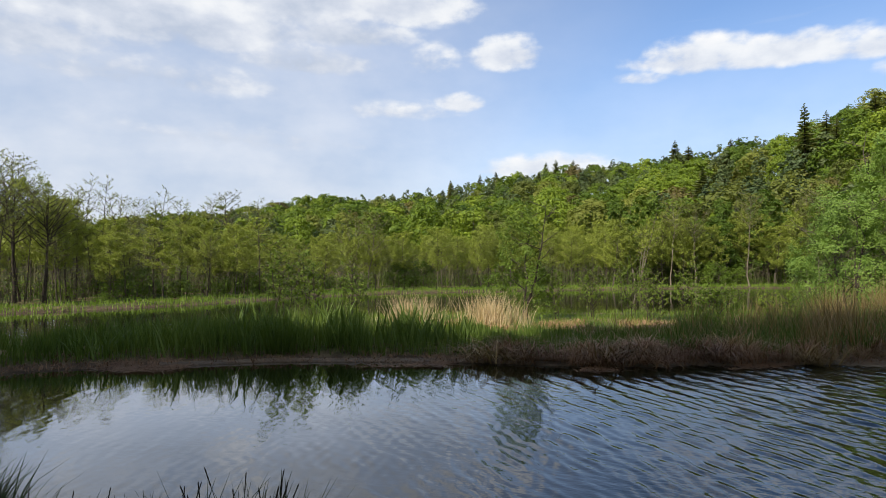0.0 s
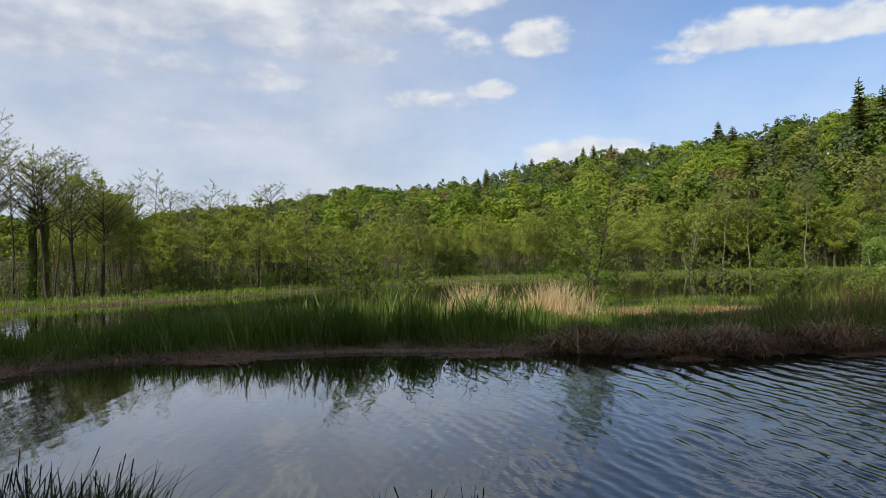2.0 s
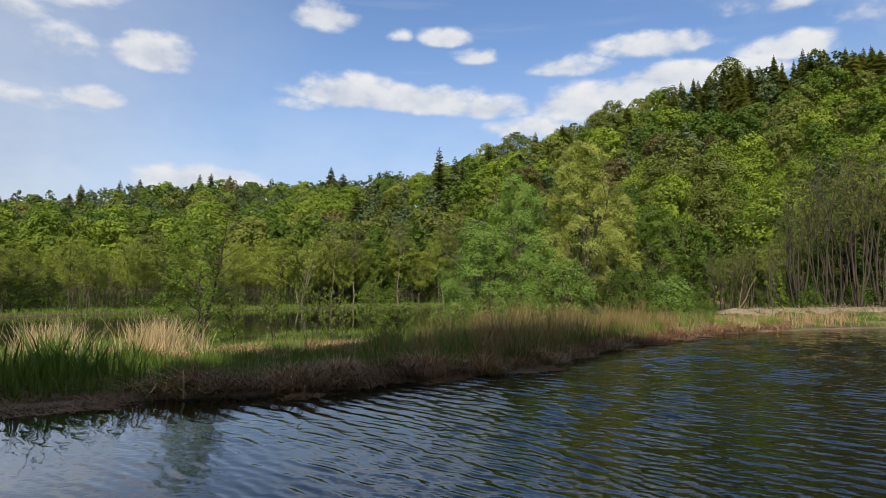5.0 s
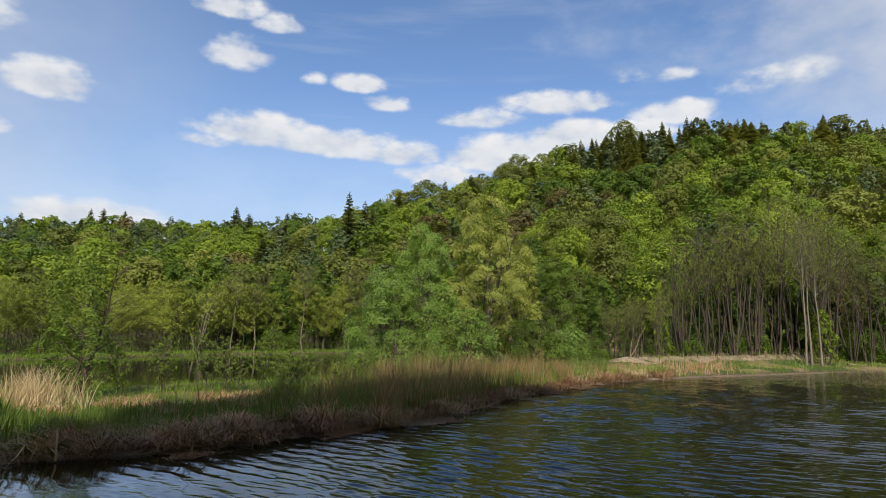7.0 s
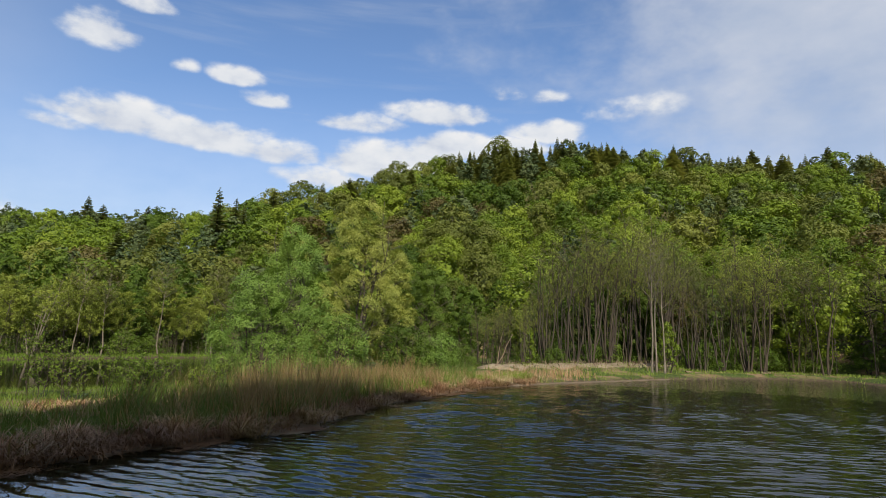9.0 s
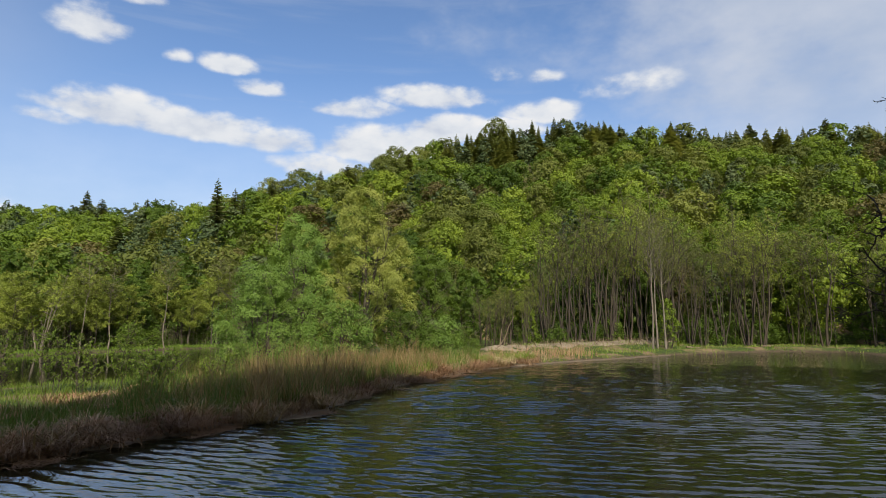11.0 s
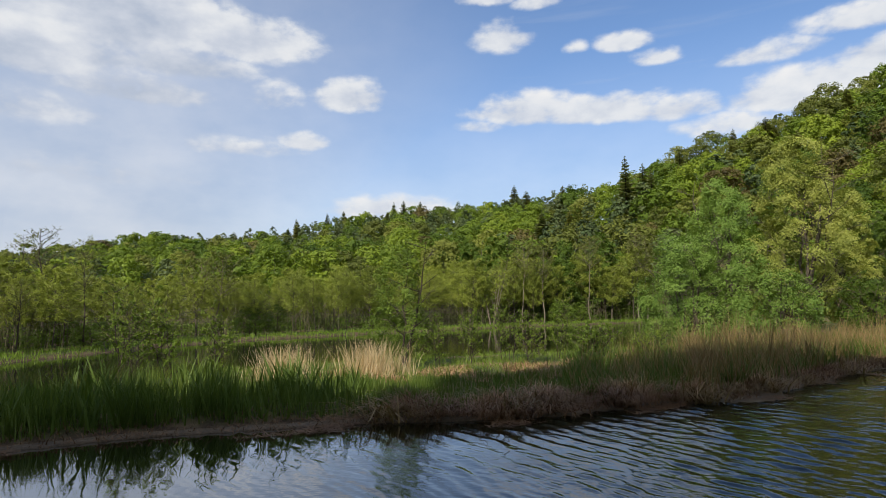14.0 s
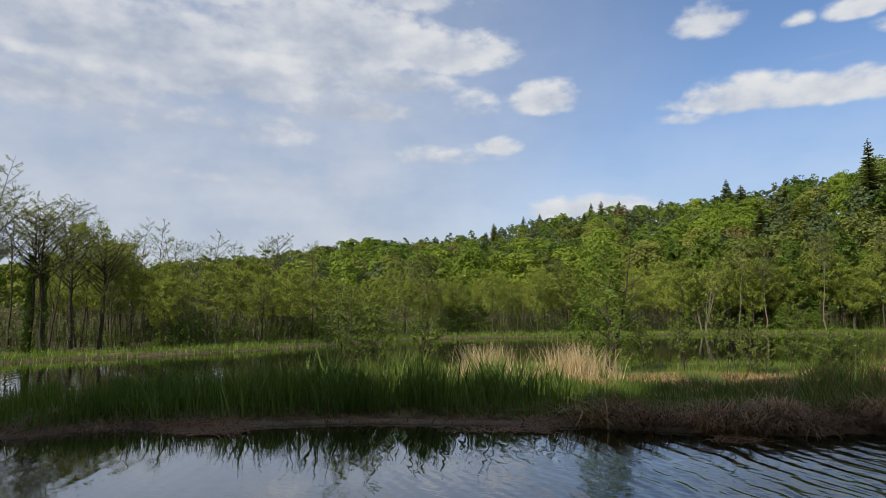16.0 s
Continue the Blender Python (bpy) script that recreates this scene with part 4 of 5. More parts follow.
# low thicket under the trees of the far shores
b = Build()
x, y = rng.uniform(-90, 78, 60000), rng.uniform(-8, 112, 60000)
d_rear, d_side = line_distance(REAR_SHORE, x, y), line_distance(RIGHT_SHORE, x, y)
ok = (shore_distance(REAR_POND, x, y) > 3) & (shore_distance(POND, x, y) > 9) & (((d_rear < 34) & (abs(d_rear - shore_distance(REAR_POND, x, y)) < 0.05) & (y > x * 0.5)) | ((d_side < 22) & (shore_distance(REAR_POND, x, y) > 26))) & (rng.uniform(0, 1, len(x)) < patchy(x, y, 2.6, 2) ** 1.5)
x, y = x[ok][:2600], y[ok][:2600]
for k in range(26):
    n = len(x)
    r = rng.normal(0, 0.55, (n, 2))
    leaf_flakes(b, rng, np.column_stack([x + r[:, 0], y + r[:, 1], land(x, y) + rng.uniform(0.1, 1.5, n) * (0.5 + patchy(x, y, 3.1))]), 0.15, np.array([[0, -0.2, 0.7]]), 0.8)
field("thicket", "low tangled green undergrowth beneath the far trees", b, LEAF_DEEP, "undergrowth")

# brown twiggy saplings that fill the wood behind the rear pond
b, bl = Build(), Build()
x, y = rng.uniform(-92, 6, 90000), rng.uniform(-10, 118, 90000)
d_rear = shore_distance(REAR_POND, x, y)
ok = (d_rear > 5) & (d_rear < 34) & (line_distance(REAR_SHORE, x, y) < 34) & (y > x * 0.5) & (shore_distance(POND, x, y) > 15)
x, y = x[ok][:11000], y[ok][:11000]
root = np.column_stack([x, y, land(x, y)])
tall = np.where(y < 24, rng.uniform(0.9, 3.6, len(x)), rng.uniform(1.5, 5.0, len(x)))
lean_ = rng.normal(0, 0.12, (len(x), 2))
tip = root + np.column_stack([lean_ * tall[:, None], tall])
slivers(b, rng, root, tip, 0.028)
for k in range(3):
    f = rng.uniform(0.3, 0.95, (len(x), 1))
    q = root * (1 - f) + tip * f
    slivers(b, rng, q, q + np.column_stack([rng.normal(0, 0.5, (len(x), 2)), rng.uniform(0.1, 0.7, len(x))]), 0.014)
    q = q[(k == 0) | (y < 30)]
    leaf_flakes(bl, rng, q + rng.normal(0, 0.3, q.shape), 0.10, np.array([[0, -0.3, 0.5]]), 0.9)
field("brushwood", "thin brown saplings and twigs crowding the far wood", b, BARK_TWIG, "undergrowth")
field("brushwood_leaves", "small light leaves on the crowded saplings", bl, LEAF_ALDER, "undergrowth")

# unseen trees added behind the path, to shade the near water and reeds
shade = []
for k in range(2):
    bd = bushy(rng, 28, 5.4, 9800, 1.25, 2, 16)
    shade.append((tree("beech_tree", "tall full-leaved beech, added unseen on the slope behind the path to cast shade", "tree", "trees behind the path", bd, BARK_GREY, LEAF_BEECH), 28))
row_x = [-30 + 2.3 * k for k in range(28)]
place(shade, [(x + rng.uniform(-1, 1), -10 + rng.uniform(-1.5, 1.5), float(np.interp(x, [-26, -19.5, -10.5, -2, 4, 9], [25.0, 23.8, 29.8, 34.8, 37.6, 39.0])) + rng.uniform(-0.5, 0.5), 1.0) for x in row_x], rng)


# ---- reeds, sedges and litter ----
def shore_spots(rng, count, test):
    """Random places on the strip between the ponds that pass a test on x, y, and the distances to both shores."""
    out = []
    got = 0
    while got < count:
        x, y = rng.uniform(-30, 34, 40000), rng.uniform(-4, 60, 40000)
        s1, s2 = shore_distance(POND, x, y), shore_distance(REAR_POND, x, y)
        az_ = np.degrees(np.arctan2(x, y))
        ok = (rng.uniform(0, 1, len(x)) < test(x, y, s1, s2, az_))
        p = np.stack([x[ok], y[ok]], -1)
        out.append(p)
        got += len(p)
    p = np.concatenate(out)[:count]
    return np.column_stack([p, land(p[:, 0], p[:, 1]) - 0.03])


rng = np.random.default_rng(31)
dry = lambda x, y: np.exp(-(((x + 13.9) / 0.95) ** 2 + ((y - 22.2) / 0.8) ** 2)) + np.exp(-(((x + 10.8) / 1.0) ** 2 + ((y - 24.1) / 0.8) ** 2))
strip = lambda s1, s2, far_: (s1 > 0.35) & (s1 < far_) & (s2 > -0.6)
b = Build()
p = shore_spots(rng, 17000, lambda x, y, s1, s2, a: strip(s1, s2, 6.2) * (y > 4) * (a < 2) * (dry(x, y) < 0.3) * (0.12 + 0.88 * patchy(x, y, 0.7) ** 2) * np.clip(1.2 - s1 / 9, 0.3, 1))
hgt = np.interp(np.degrees(np.arctan2(p[:, 0], p[:, 1])), [-80, -60, -45, -36, -30, -12, 0], [0.5, 0.6, 0.9, 0.85, 0.5, 0.42, 0.42])
hgt = hgt * (0.65 + 0.6 * patchy(p[:, 0], p[:, 1], 0.7))
blades(b, rng, p, hgt * rng.uniform(0.45, 1.25, len(p)), 0.034, 0.15, 0.18)
field("cattail_bed", "dense dark-green young cattail leaves along the water edge", b, REED_GREEN)

b = Build()
p = shore_spots(rng, 5200, lambda x, y, s1, s2, a: strip(s1, s2, 8.0) * (a > -5) * (a < 21) * (y > 12) * (y < 42) * (0.03 + 0.97 * patchy(x, y, 0.6, 1) ** 3))
tall = np.interp(np.degrees(np.arctan2(p[:, 0], p[:, 1])), [-5, 1, 6, 21], [0.7, 1.05, 1.35, 1.1])
blades(b, rng, p, tall * (0.55 + 0.9 * patchy(p[:, 0], p[:, 1], 2.1, 5)) * (0.55 + 0.75 * patchy(p[:, 0], p[:, 1], 0.6, 1)) * rng.uniform(0.6, 1.35, len(p)), 0.026, 0.22, 0.15)
field("brown_reed_bed", "tall brown and ochre reed stalks along the bank", b, REED_BROWN)

b = Build()
p = shore_spots(rng, 9000, lambda x, y, s1, s2, a: strip(s1, s2, 8.0) * (a > -7) * (a < 24) * (y > 12) * (y < 50) * (0.03 + 0.97 * patchy(x, y, 0.8, 2) ** 3))
blades(b, rng, p, rng.uniform(0.4, 1.15, len(p)) * (0.6 + 0.7 * patchy(p[:, 0], p[:, 1], 0.8, 2)), 0.034, 0.2, 0.25)
field("green_reed_bed", "young green reed leaves among old brown stalks", b, REED_GREEN)

b = Build()
p = shore_spots(rng, 1100, lambda x, y, s1, s2, a: strip(s1, s2, 6.0) * (a > -14) * (a < 24) * (y > 12) * (y < 47) * (patchy(x, y, 0.6, 9) > 0.58))
blades(b, rng, p, rng.uniform(0.7, 1.7, len(p)), 0.020, 0.65, 0.15, 3)
field("broken_reed_stalks", "pale brown broken reed stalks leaning across each other", b, REED_BROWN)

# grass of the sunny pond corner
b = Build()
p = shore_spots(rng, 5200, lambda x, y, s1, s2, a: (s1 > 0.5) * (s1 < 7) * (a > 17) * (a < 33) * (y > 29) * (y < 46) * (patchy(x, y, 1.5, 6) > 0.5))
blades(b, rng, p, rng.uniform(0.3, 0.85, len(p)), 0.04, 0.2, 0.3)
field("corner_grass", "fresh green grass clumps at the sunny pond corner", b, SEDGE_FRESH)

b = Build()
p = shore_spots(rng, 1100, lambda x, y, s1, s2, a: (s1 > 0.3) * (s1 < 5) * (a > 20) * (a < 33) * (y > 29) * (y < 46) * (patchy(x, y, 1.3, 2) > 0.52))
blades(b, rng, p, rng.uniform(0.3, 0.85, len(p)), 0.030, 0.35, 0.45)
field("straw_grass", "bleached straw-coloured grass at the sunny pond corner", b, REED_DRY)

b = Build()
p = shore_spots(rng, 1700, lambda x, y, s1, s2, a: (s1 > 1) * (s2 > -0.8) * dry(x, y) * (patchy(x, y, 0.5, 3) > 0.35))
blades(b, rng, p, rng.uniform(0.4, 1.7, len(p)), 0.022, 0.36, 0.2)
field("dry_reed_patch", "sunlit straw-coloured dry reeds on the strip of land", b, REED_DRY)

b = Build()
p = shore_spots(rng, 1300, lambda x, y, s1, s2, a: (s1 > 0.3) * (s1 < 4) * (a > 17) * (a < 35) * (y > 25) * (y < 52) * (0.1 + 0.9 * patchy(x, y, 1.6, 3)))
blades(b, rng, p, rng.uniform(0.5, 1.3, len(p)), 0.03, 0.25, 0.25)
field("dry_reed_patch", "rusty dry grass tufts at the corner of the pond", b, LITTER_LIGHT)

b = Build()
p = shore_spots(rng, 14000, lambda x, y, s1, s2, a: (s1 > 5.5) * (s2 > -0.4) * (a < 3) * (a > -40) * (y > 8) * (y < 44) * (0.2 + 0.8 * patchy(x, y, 1.4, 4)))
blades(b, rng, p, rng.uniform(0.10, 0.38, len(p)), 0.024, 0.25, 0.3)
field("sedge_meadow", "bright green sunlit sedge on the strip between the ponds", b, REED_BRIGHT)

b = Build()
p = shore_spots(rng, 8000, lambda x, y, s1, s2, a: (s1 > 5.0) * (s1 < 10) * (s2 > 0.2) * (a < 2) * (a > -36) * (y > 22) * (y < 40) * (patchy(x, y, 1.1, 8) > 0.45))
blades(b, rng, p, rng.uniform(0.12, 0.4, len(p)), 0.035, 0.8, 0.5)
field("rusty_litter", "rust-orange flattened sedge litter on the sunny strip", b, LITTER_LIGHT, "reed litter")

# broken stalks lying along the water edge
b = Build()
p = shore_spots(rng, 9000, lambda x, y, s1, s2, a: (s1 > -0.5) * (s1 < 1.3) * (y > 4) * (a < 30) * (y < 42) * (0.15 + 0.85 * patchy(x, y, 1.0, 5)))
p[:, 2] = np.maximum(p[:, 2], 0.0) + rng.uniform(0, 0.12, len(p))
low = np.interp(np.degrees(np.arctan2(p[:, 0], p[:, 1])), [-30, -14], [0.35, 1.0])
blades(b, rng, p, rng.uniform(0.15, 0.55, len(p)) * low, 0.022, 0.9, 0.6)
field("dead_stalk_mat", "matted brown broken stalks along the waterline", b, LITTER, "reed litter")

# bright growth on the far shores
b = Build()
x, y = rng.uniform(-50, 10, 260000), rng.uniform(-6, 98, 260000)
s2 = shore_distance(REAR_POND, x, y)
keep = (s2 > -0.2) & (s2 < 3.0) & (line_distance(REAR_SHORE, x, y) < 5) & (rng.uniform(0, 1, len(x)) < 0.3 + 0.7 * patchy(x, y, 3.0))
p = np.column_stack([x[keep], y[keep], land(x[keep], y[keep]) - 0.03])[:26000]
blades(b, rng, p, rng.uniform(0.15, 0.50, len(p)), 0.05, 0.2, 0.25)
field("far_sedge", "bright green sedge along the far shore", b, SEDGE_FRESH)

b = Build()
x, y = rng.uniform(16, 80, 60000), rng.uniform(28, 66, 60000)
s1 = shore_distance(POND, x, y)
keep = (s1 > -0.1) & (s1 < 9) & (shore_distance(REAR_POND, x, y) > 8) & (rng.uniform(0, 1, len(x)) < 0.75 * patchy(x, y, 2.4))
p = np.column_stack([x[keep], y[keep], land(x[keep], y[keep]) - 0.03])[:9000]
blades(b, rng, p, rng.uniform(0.12, 0.45, len(p)), 0.05, 0.3, 0.3)
field("bank_grass", "short green grass on the far bank of the pond", b, REED_BRIGHT)

# foreground sedge with dark seed heads on the near bank
def sedge_tuft(rng, high, count):
    b = Build()
    root = np.stack([rng.normal(0, 0.17, count), rng.normal(0, 0.13, count), np.zeros(count)], -1)
    blades(b, rng, root, high * rng.uniform(0.40, 0.95, count), 0.032, 0.22, 0.45, 4)
    heads = Build()
    for k in range(7):
        r, a, lean = rng.normal(0, 0.12, 2), rng.uniform(0, 6.28), rng.uniform(0.05, 0.28)
        h = high * rng.uniform(0.82, 1.0)
        q = np.linspace(0, 1, 5)
        path = np.stack([r[0] + np.cos(a) * lean * h * q ** 2, r[1] + np.sin(a) * lean * h * q ** 2, h * q], -1)
        tube(b, path, 0.004 - 0.002 * q, 3)
        way_ = unit(path[-1] - path[-2])
        for j in range(3):
            c = path[-1] - way_ * 0.045 * j
            tube(heads, [c - way_ * 0.035, c - way_ * 0.015, c + way_ * 0.012, c + way_ * 0.03], [0.002, 0.0048, 0.0048, 0.001], 5)
    return b, heads


rng = np.random.default_rng(71)
tufts = [(-4.6, 1.9, 1.14), (-4.1, 2.1, 0.98), (-5.2, 1.7, 1.12), (-3.5, 2.3, 0.95), (-2.5, 2.5, 1.18), (-1.85, 2.55, 1.34), (-1.4, 2.5, 1.24), (-6.2, 0.9, 1.05), (-2.9, 2.4, 1.08), (-4.8, 1.6, 1.08), (-5.6, 1.3, 1.08),
         (-4.35, 1.75, 1.08), (-5.0, 2.0, 1.02), (-5.5, 1.75, 1.06), (-4.9, 1.35, 1.06), (-2.15, 2.5, 1.28), (-3.2, 2.3, 1.02), (-2.7, 2.55, 1.12), (-1.1, 2.5, 1.16), (-1.65, 2.4, 1.26)]
for tx, ty, th in tufts:
    leafy, seeds = sedge_tuft(rng, th, 260)
    ob = tagged(new("sedge_tuft"), "dark green sedge tuft with small seed heads", "sedge", "sedge on the near bank")
    tagged(part("foliage", leafy, SEDGE_DARK, ob), kind="stuff")
    tagged(part("seed_stalk", seeds, BARK_DARK, ob, "dark brown seed heads"), kind="stuff")
    ob.matrix_basis = pose(tx, ty, max(land1(tx, ty), 0.0) - 0.04)


# ---- single trees that stand out ----
rng = np.random.default_rng(53)


def sapling(rng, high, wide, count, size, stems, base=0.2):
    return grow(rng, high, 0.010 + high * 0.0035, base, wide, 10 * stems + 14, 6, count, size, stems=stems, rise=0.9, sway=0.03, fan=0.14)


GROUP = "saplings on the strip between the ponds"
one("alder_sapling", "young round-crowned alder in bright leaf among reeds", "tree", bushy(rng, 6.0, 1.7, 8000, 0.075, 2, 26), BARK_DARK, LEAF_YOUNG, -10.9, 27.4, group=GROUP)
for x, y, high, wide, count, stems in ((-18.2, 18.6, 4.2, 1.1, 900, 4), (-17.0, 19.4, 4.0, 1.0, 800, 3), (-16.0, 20.6, 3.2, 0.9, 500, 3), (-7.8, 29.0, 3.0, 0.9, 500, 4), (-6.4, 30.6, 3.3, 0.9, 520, 4),
                                       (-5.0, 29.4, 2.8, 0.9, 480, 4), (-4.1, 31.5, 3.2, 0.9, 560, 3), (-9.0, 27.6, 2.6, 0.8, 420, 3)):
    one("alder_sapling", "thin many-stemmed sapling with small new leaves", "tree", sapling(rng, high, wide * 0.8, int(count * 3.2), 0.062, stems), BARK_DARK, LEAF_YOUNG, x, y, group=GROUP)
one("willow_shrub", "dense dark green willow shrub on the reed bank", "shrub", sapling(rng, 2.3, 1.0, 4200, 0.06, 6, 0.05), BARK_DARK, LEAF_YOUNG, -1.9, 27.6)
one("willow_shrub", "small leafy shrub growing out of brown reeds", "shrub", sapling(rng, 1.9, 0.8, 3000, 0.058, 5, 0.05), BARK_DARK, LEAF_YOUNG, 0.2, 28.6)
one("alder_tree", "tall dark bare alder with an airy crown above its neighbours", "tree", grow(rng, 11.0, 0.15, 0.45, 2.2, 36, 9, 700, 0.11, rise=0.9), BARK_DARK, LEAF_OLIVE, -53.6, 44.6)

# stout ivy-clad alders at the open end
for x, y, high, ivy in ((-46.5, 15.4, 9.9, 1), (-46.0, 17.6, 9.3, 1), (-45.4, 18.2, 9.2, 1), (-46.8, 20.6, 8.4, 0), (-45.6, 22.0, 8.0, 0), (-46.5, 13.2, 10.0, 0)):
    builds = grow(rng, high, 0.15, 0.50, 2.2, 40, 9, 2600, 0.06, stems=1, rise=1.05, sway=0.016)
    ob = one("alder_tree", "stout dark alder with ivy climbing its trunk" if ivy else "stout dark alder with a fan of fine twigs", "tree", builds, BARK_DARK, LEAF_ALDER, x, y, turn=rng.uniform(0, 6), group="stout alders at the open end")
    if ivy:
        b = Build()
        n = 2600
        zz = high * rng.uniform(0.03, 0.72, n) ** 1.15
        aa, rr = rng.uniform(0, 6.28, n), 0.16 + np.abs(rng.normal(0, 0.11, n)) * (0.6 + ripple(zz * 3, zz, 2.0))
        leaf_flakes(b, rng, np.stack([np.cos(aa) * rr, np.sin(aa) * rr, zz], -1), 0.10, np.stack([np.cos(aa), np.sin(aa), 0.3 + 0 * aa], -1), 0.7)
        tagged(part("ivy", b, LEAF_DEEP, ob, "dark green ivy leaves round the trunk"), kind="stuff")

# pale-stemmed trees on the far shore
for x, y, high, base, lean in ((-5.7, 88.4, 12.4, 0.62, 0.0), (-14.2, 81.6, 11.6, 0.55, 0.3), (-11.7, 84.0, 11.0, 0.5, 0.3), (0.8, 93.0, 12.6, 0.55, 0.2), (2.0, 94.0, 12.8, 0.5, 0.2), (-40.2, 49.5, 8.0, 0.35, 0.5), (-39.2, 50.8, 8.4, 0.4, 0.5)):
    one("birch_tree", "slender tree with a pale bare trunk and thin crown", "tree", grow(rng, high, 0.085, base, 2.0, 26, 9, 1300, 0.14, rise=1.0, fan=lean), BARK_PALE, LEAF_OLIVE, x, y, group="pale trunks on the far shore")
split = tree("alder_tree", "fan of reddish pale stems rising from one stool", "tree", "", grow(rng, 9.5, 0.10, 0.45, 2.2, 40, 7, 2200, 0.14, stems=6, fan=0.20, sway=0.015), BARK_PALE, LEAF_ALDER)
split.matrix_basis = stand(split, -17.6, 78.4)

# bundles of bare trunks at the front of the wood behind the spoil bank
bundles = []
for k in range(3):
    bd = grow(rng, 16, 0.12, 0.5, 2.2, 48, 12, 2600, 0.09, stems=6 + k % 2, rise=1.1, sway=0.03, fan=0.13, upright=True)
    bundles.append((tree("alder_tree", "bundle of dark slender alder trunks from one stool", "tree", "trunk bundles at the wood edge", bd, BARK_DARK, LEAF_OLIVE), 17))
bundle_spots = [(34.6, 59.0, 13.5), (36.9, 58.8, 14.5), (39.0, 60.0, 15.5), (41.4, 60.6, 16.5), (43.6, 60.2, 17.5), (45.3, 61.4, 17.0), (52.6, 61.8, 16.0), (54.6, 62.6, 15.5), (57.4, 62.0, 15.0), (59.8, 62.4, 15.0), (62.4, 61.8, 14.5), (65.5, 60.8, 14.0)]
place(bundles, [(x, y, h * 1.1, rng.uniform(0.9, 1.15)) for x, y, h in bundle_spots], rng)

# birch group on the right-hand shore
for x, y, high in ((46.1, 55.6, 15.0), (46.9, 55.8, 15.6), (47.8, 55.5, 14.4)):
    one("birch_tree", "pale straight birch stem with a bare twiggy top", "tree", grow(rng, high, 0.115, 0.5, 1.9, 24, 8, 900, 0.10, rise=1.3, sway=0.012, fan=0.12), BARK_BIRCH, LEAF_OLIVE, x, y, turn=rng.uniform(0, 6), group="birches on the shore")
one("shrub", "bright green leafy shrub at the foot of the birches", "shrub", bushy(rng, 6.0, 1.3, 3000, 0.15, 3), BARK_GREY, LEAF_BEECH, 49.2, 56.6)
one("shrub", "yellow-green young bush at the wood edge", "shrub", bushy(rng, 5.0, 1.1, 2000, 0.15, 3), BARK_GREY, LEAF_BEECH, 33.0, 60.0)

# ---- conifers that stand above the wood ----
spruce_kinds = []
for k in range(3):
    st_, bo_ = spruce(rng, 20, 3.0, 26, 9)
    ob = tagged(new("spruce_tree"), "dark pointed spruce rising above the hillside wood", "tree", "spruces above the wood")
    part("trunk", st_, BARK_DARK, ob, "", True)
    tagged(part("needle_cover", bo_, NEEDLE, ob), kind="stuff")
    spruce_kinds.append((ob, 20))
peaks = []
for a, e, d in ((0.0, 12.6, 172), (1.5, 11.8, 174), (2.2, 11.2, 168), (4.7, 12.3, 178), (11.6, 15.3, 186), (12.2, 14.6, 190), (17.4, 16.4, 196), (32.9, 19.1, 222), (27.5, 17.7, 220),
                (35.0, 18.5, 228), (39.2, 18.0, 232), (46.5, 16.0, 240), (53.8, 16.3, 250), (56.0, 16.1, 252),
                (-27.7, 7.9, 345), (-26.2, 8.1, 343), (-10.1, 9.9, 256), (-9.0, 10.0, 254), (-5.6, 10.3, 246), (-5.0, 10.4, 246), (-36.0, 6.6, 385), (-33.5, 6.9, 380), (-30.5, 7.4, 368), (-21.5, 8.8, 315), (-20.6, 8.9, 312), (-19.0, 8.9, 300), (-13.0, 9.3, 272)):
    x, y = d * math.sin(radians(a)), d * math.cos(radians(a))
    h = 3.2 + d * math.tan(radians(e - (0.55 if a > 26 and a not in (32.9, 53.8) else 0.15))) - land1(x, y)
    peaks.append((x, y, min(max(h + (1.6 if a < 5 else 0.4), 10.0), 29.0), rng.uniform(1.35, 1.8)))
place(spruce_kinds, peaks, rng)

# ---- oak whose bare boughs hang over the right-hand water ----
oak_wood, oak_fine = Build(), Build()
ox, oy = 11.4, -1.2
oz = land1(ox, oy)
tube(oak_wood, [(0, 0, -0.2), (0.05, 0.1, 1.2), (-0.1, 0.2, 3.0), (-0.2, 0.5, 5.0), (-0.3, 0.7, 7.5), (-0.2, 0.9, 10.0)], [0.42, 0.33, 0.30, 0.26, 0.19, 0.08], 10)


def gnarled(start, end, thick, order, sag):
    start, end = np.asarray(start, float), np.asarray(end, float)
    pts = 9 if order < 2 else 5
    q = np.linspace(0, 1, pts)[:, None]
    span_ = np.linalg.norm(end - start)
    p = start + (end - start) * q + np.cumsum(rng.normal(0, 0.05, (pts, 3)), 0) * span_ * np.sin(np.pi * q) - np.array([0, 0, sag * span_]) * np.sin(np.pi * q)
    tube(oak_wood if order < 2 else oak_fine, p, thick * (1 - 0.82 * q[:, 0]), (7, 5, 3, 3)[order])
    if order < 3:
        for _ in range((9, 6, 4)[order]):
            k = int(rng.integers(2 if order else 4, pts))
            way_ = unit((end - start) / span_ + rng.normal(0, 0.75, 3))
            gnarled(p[k], p[k] + way_ * span_ * rng.uniform(0.10, 0.20) * (1.0 if order == 0 else 1.5), thick * (1 - 0.8 * k / (pts - 1)) * 0.6 + 0.006, order + 1, rng.normal(0, 0.08))


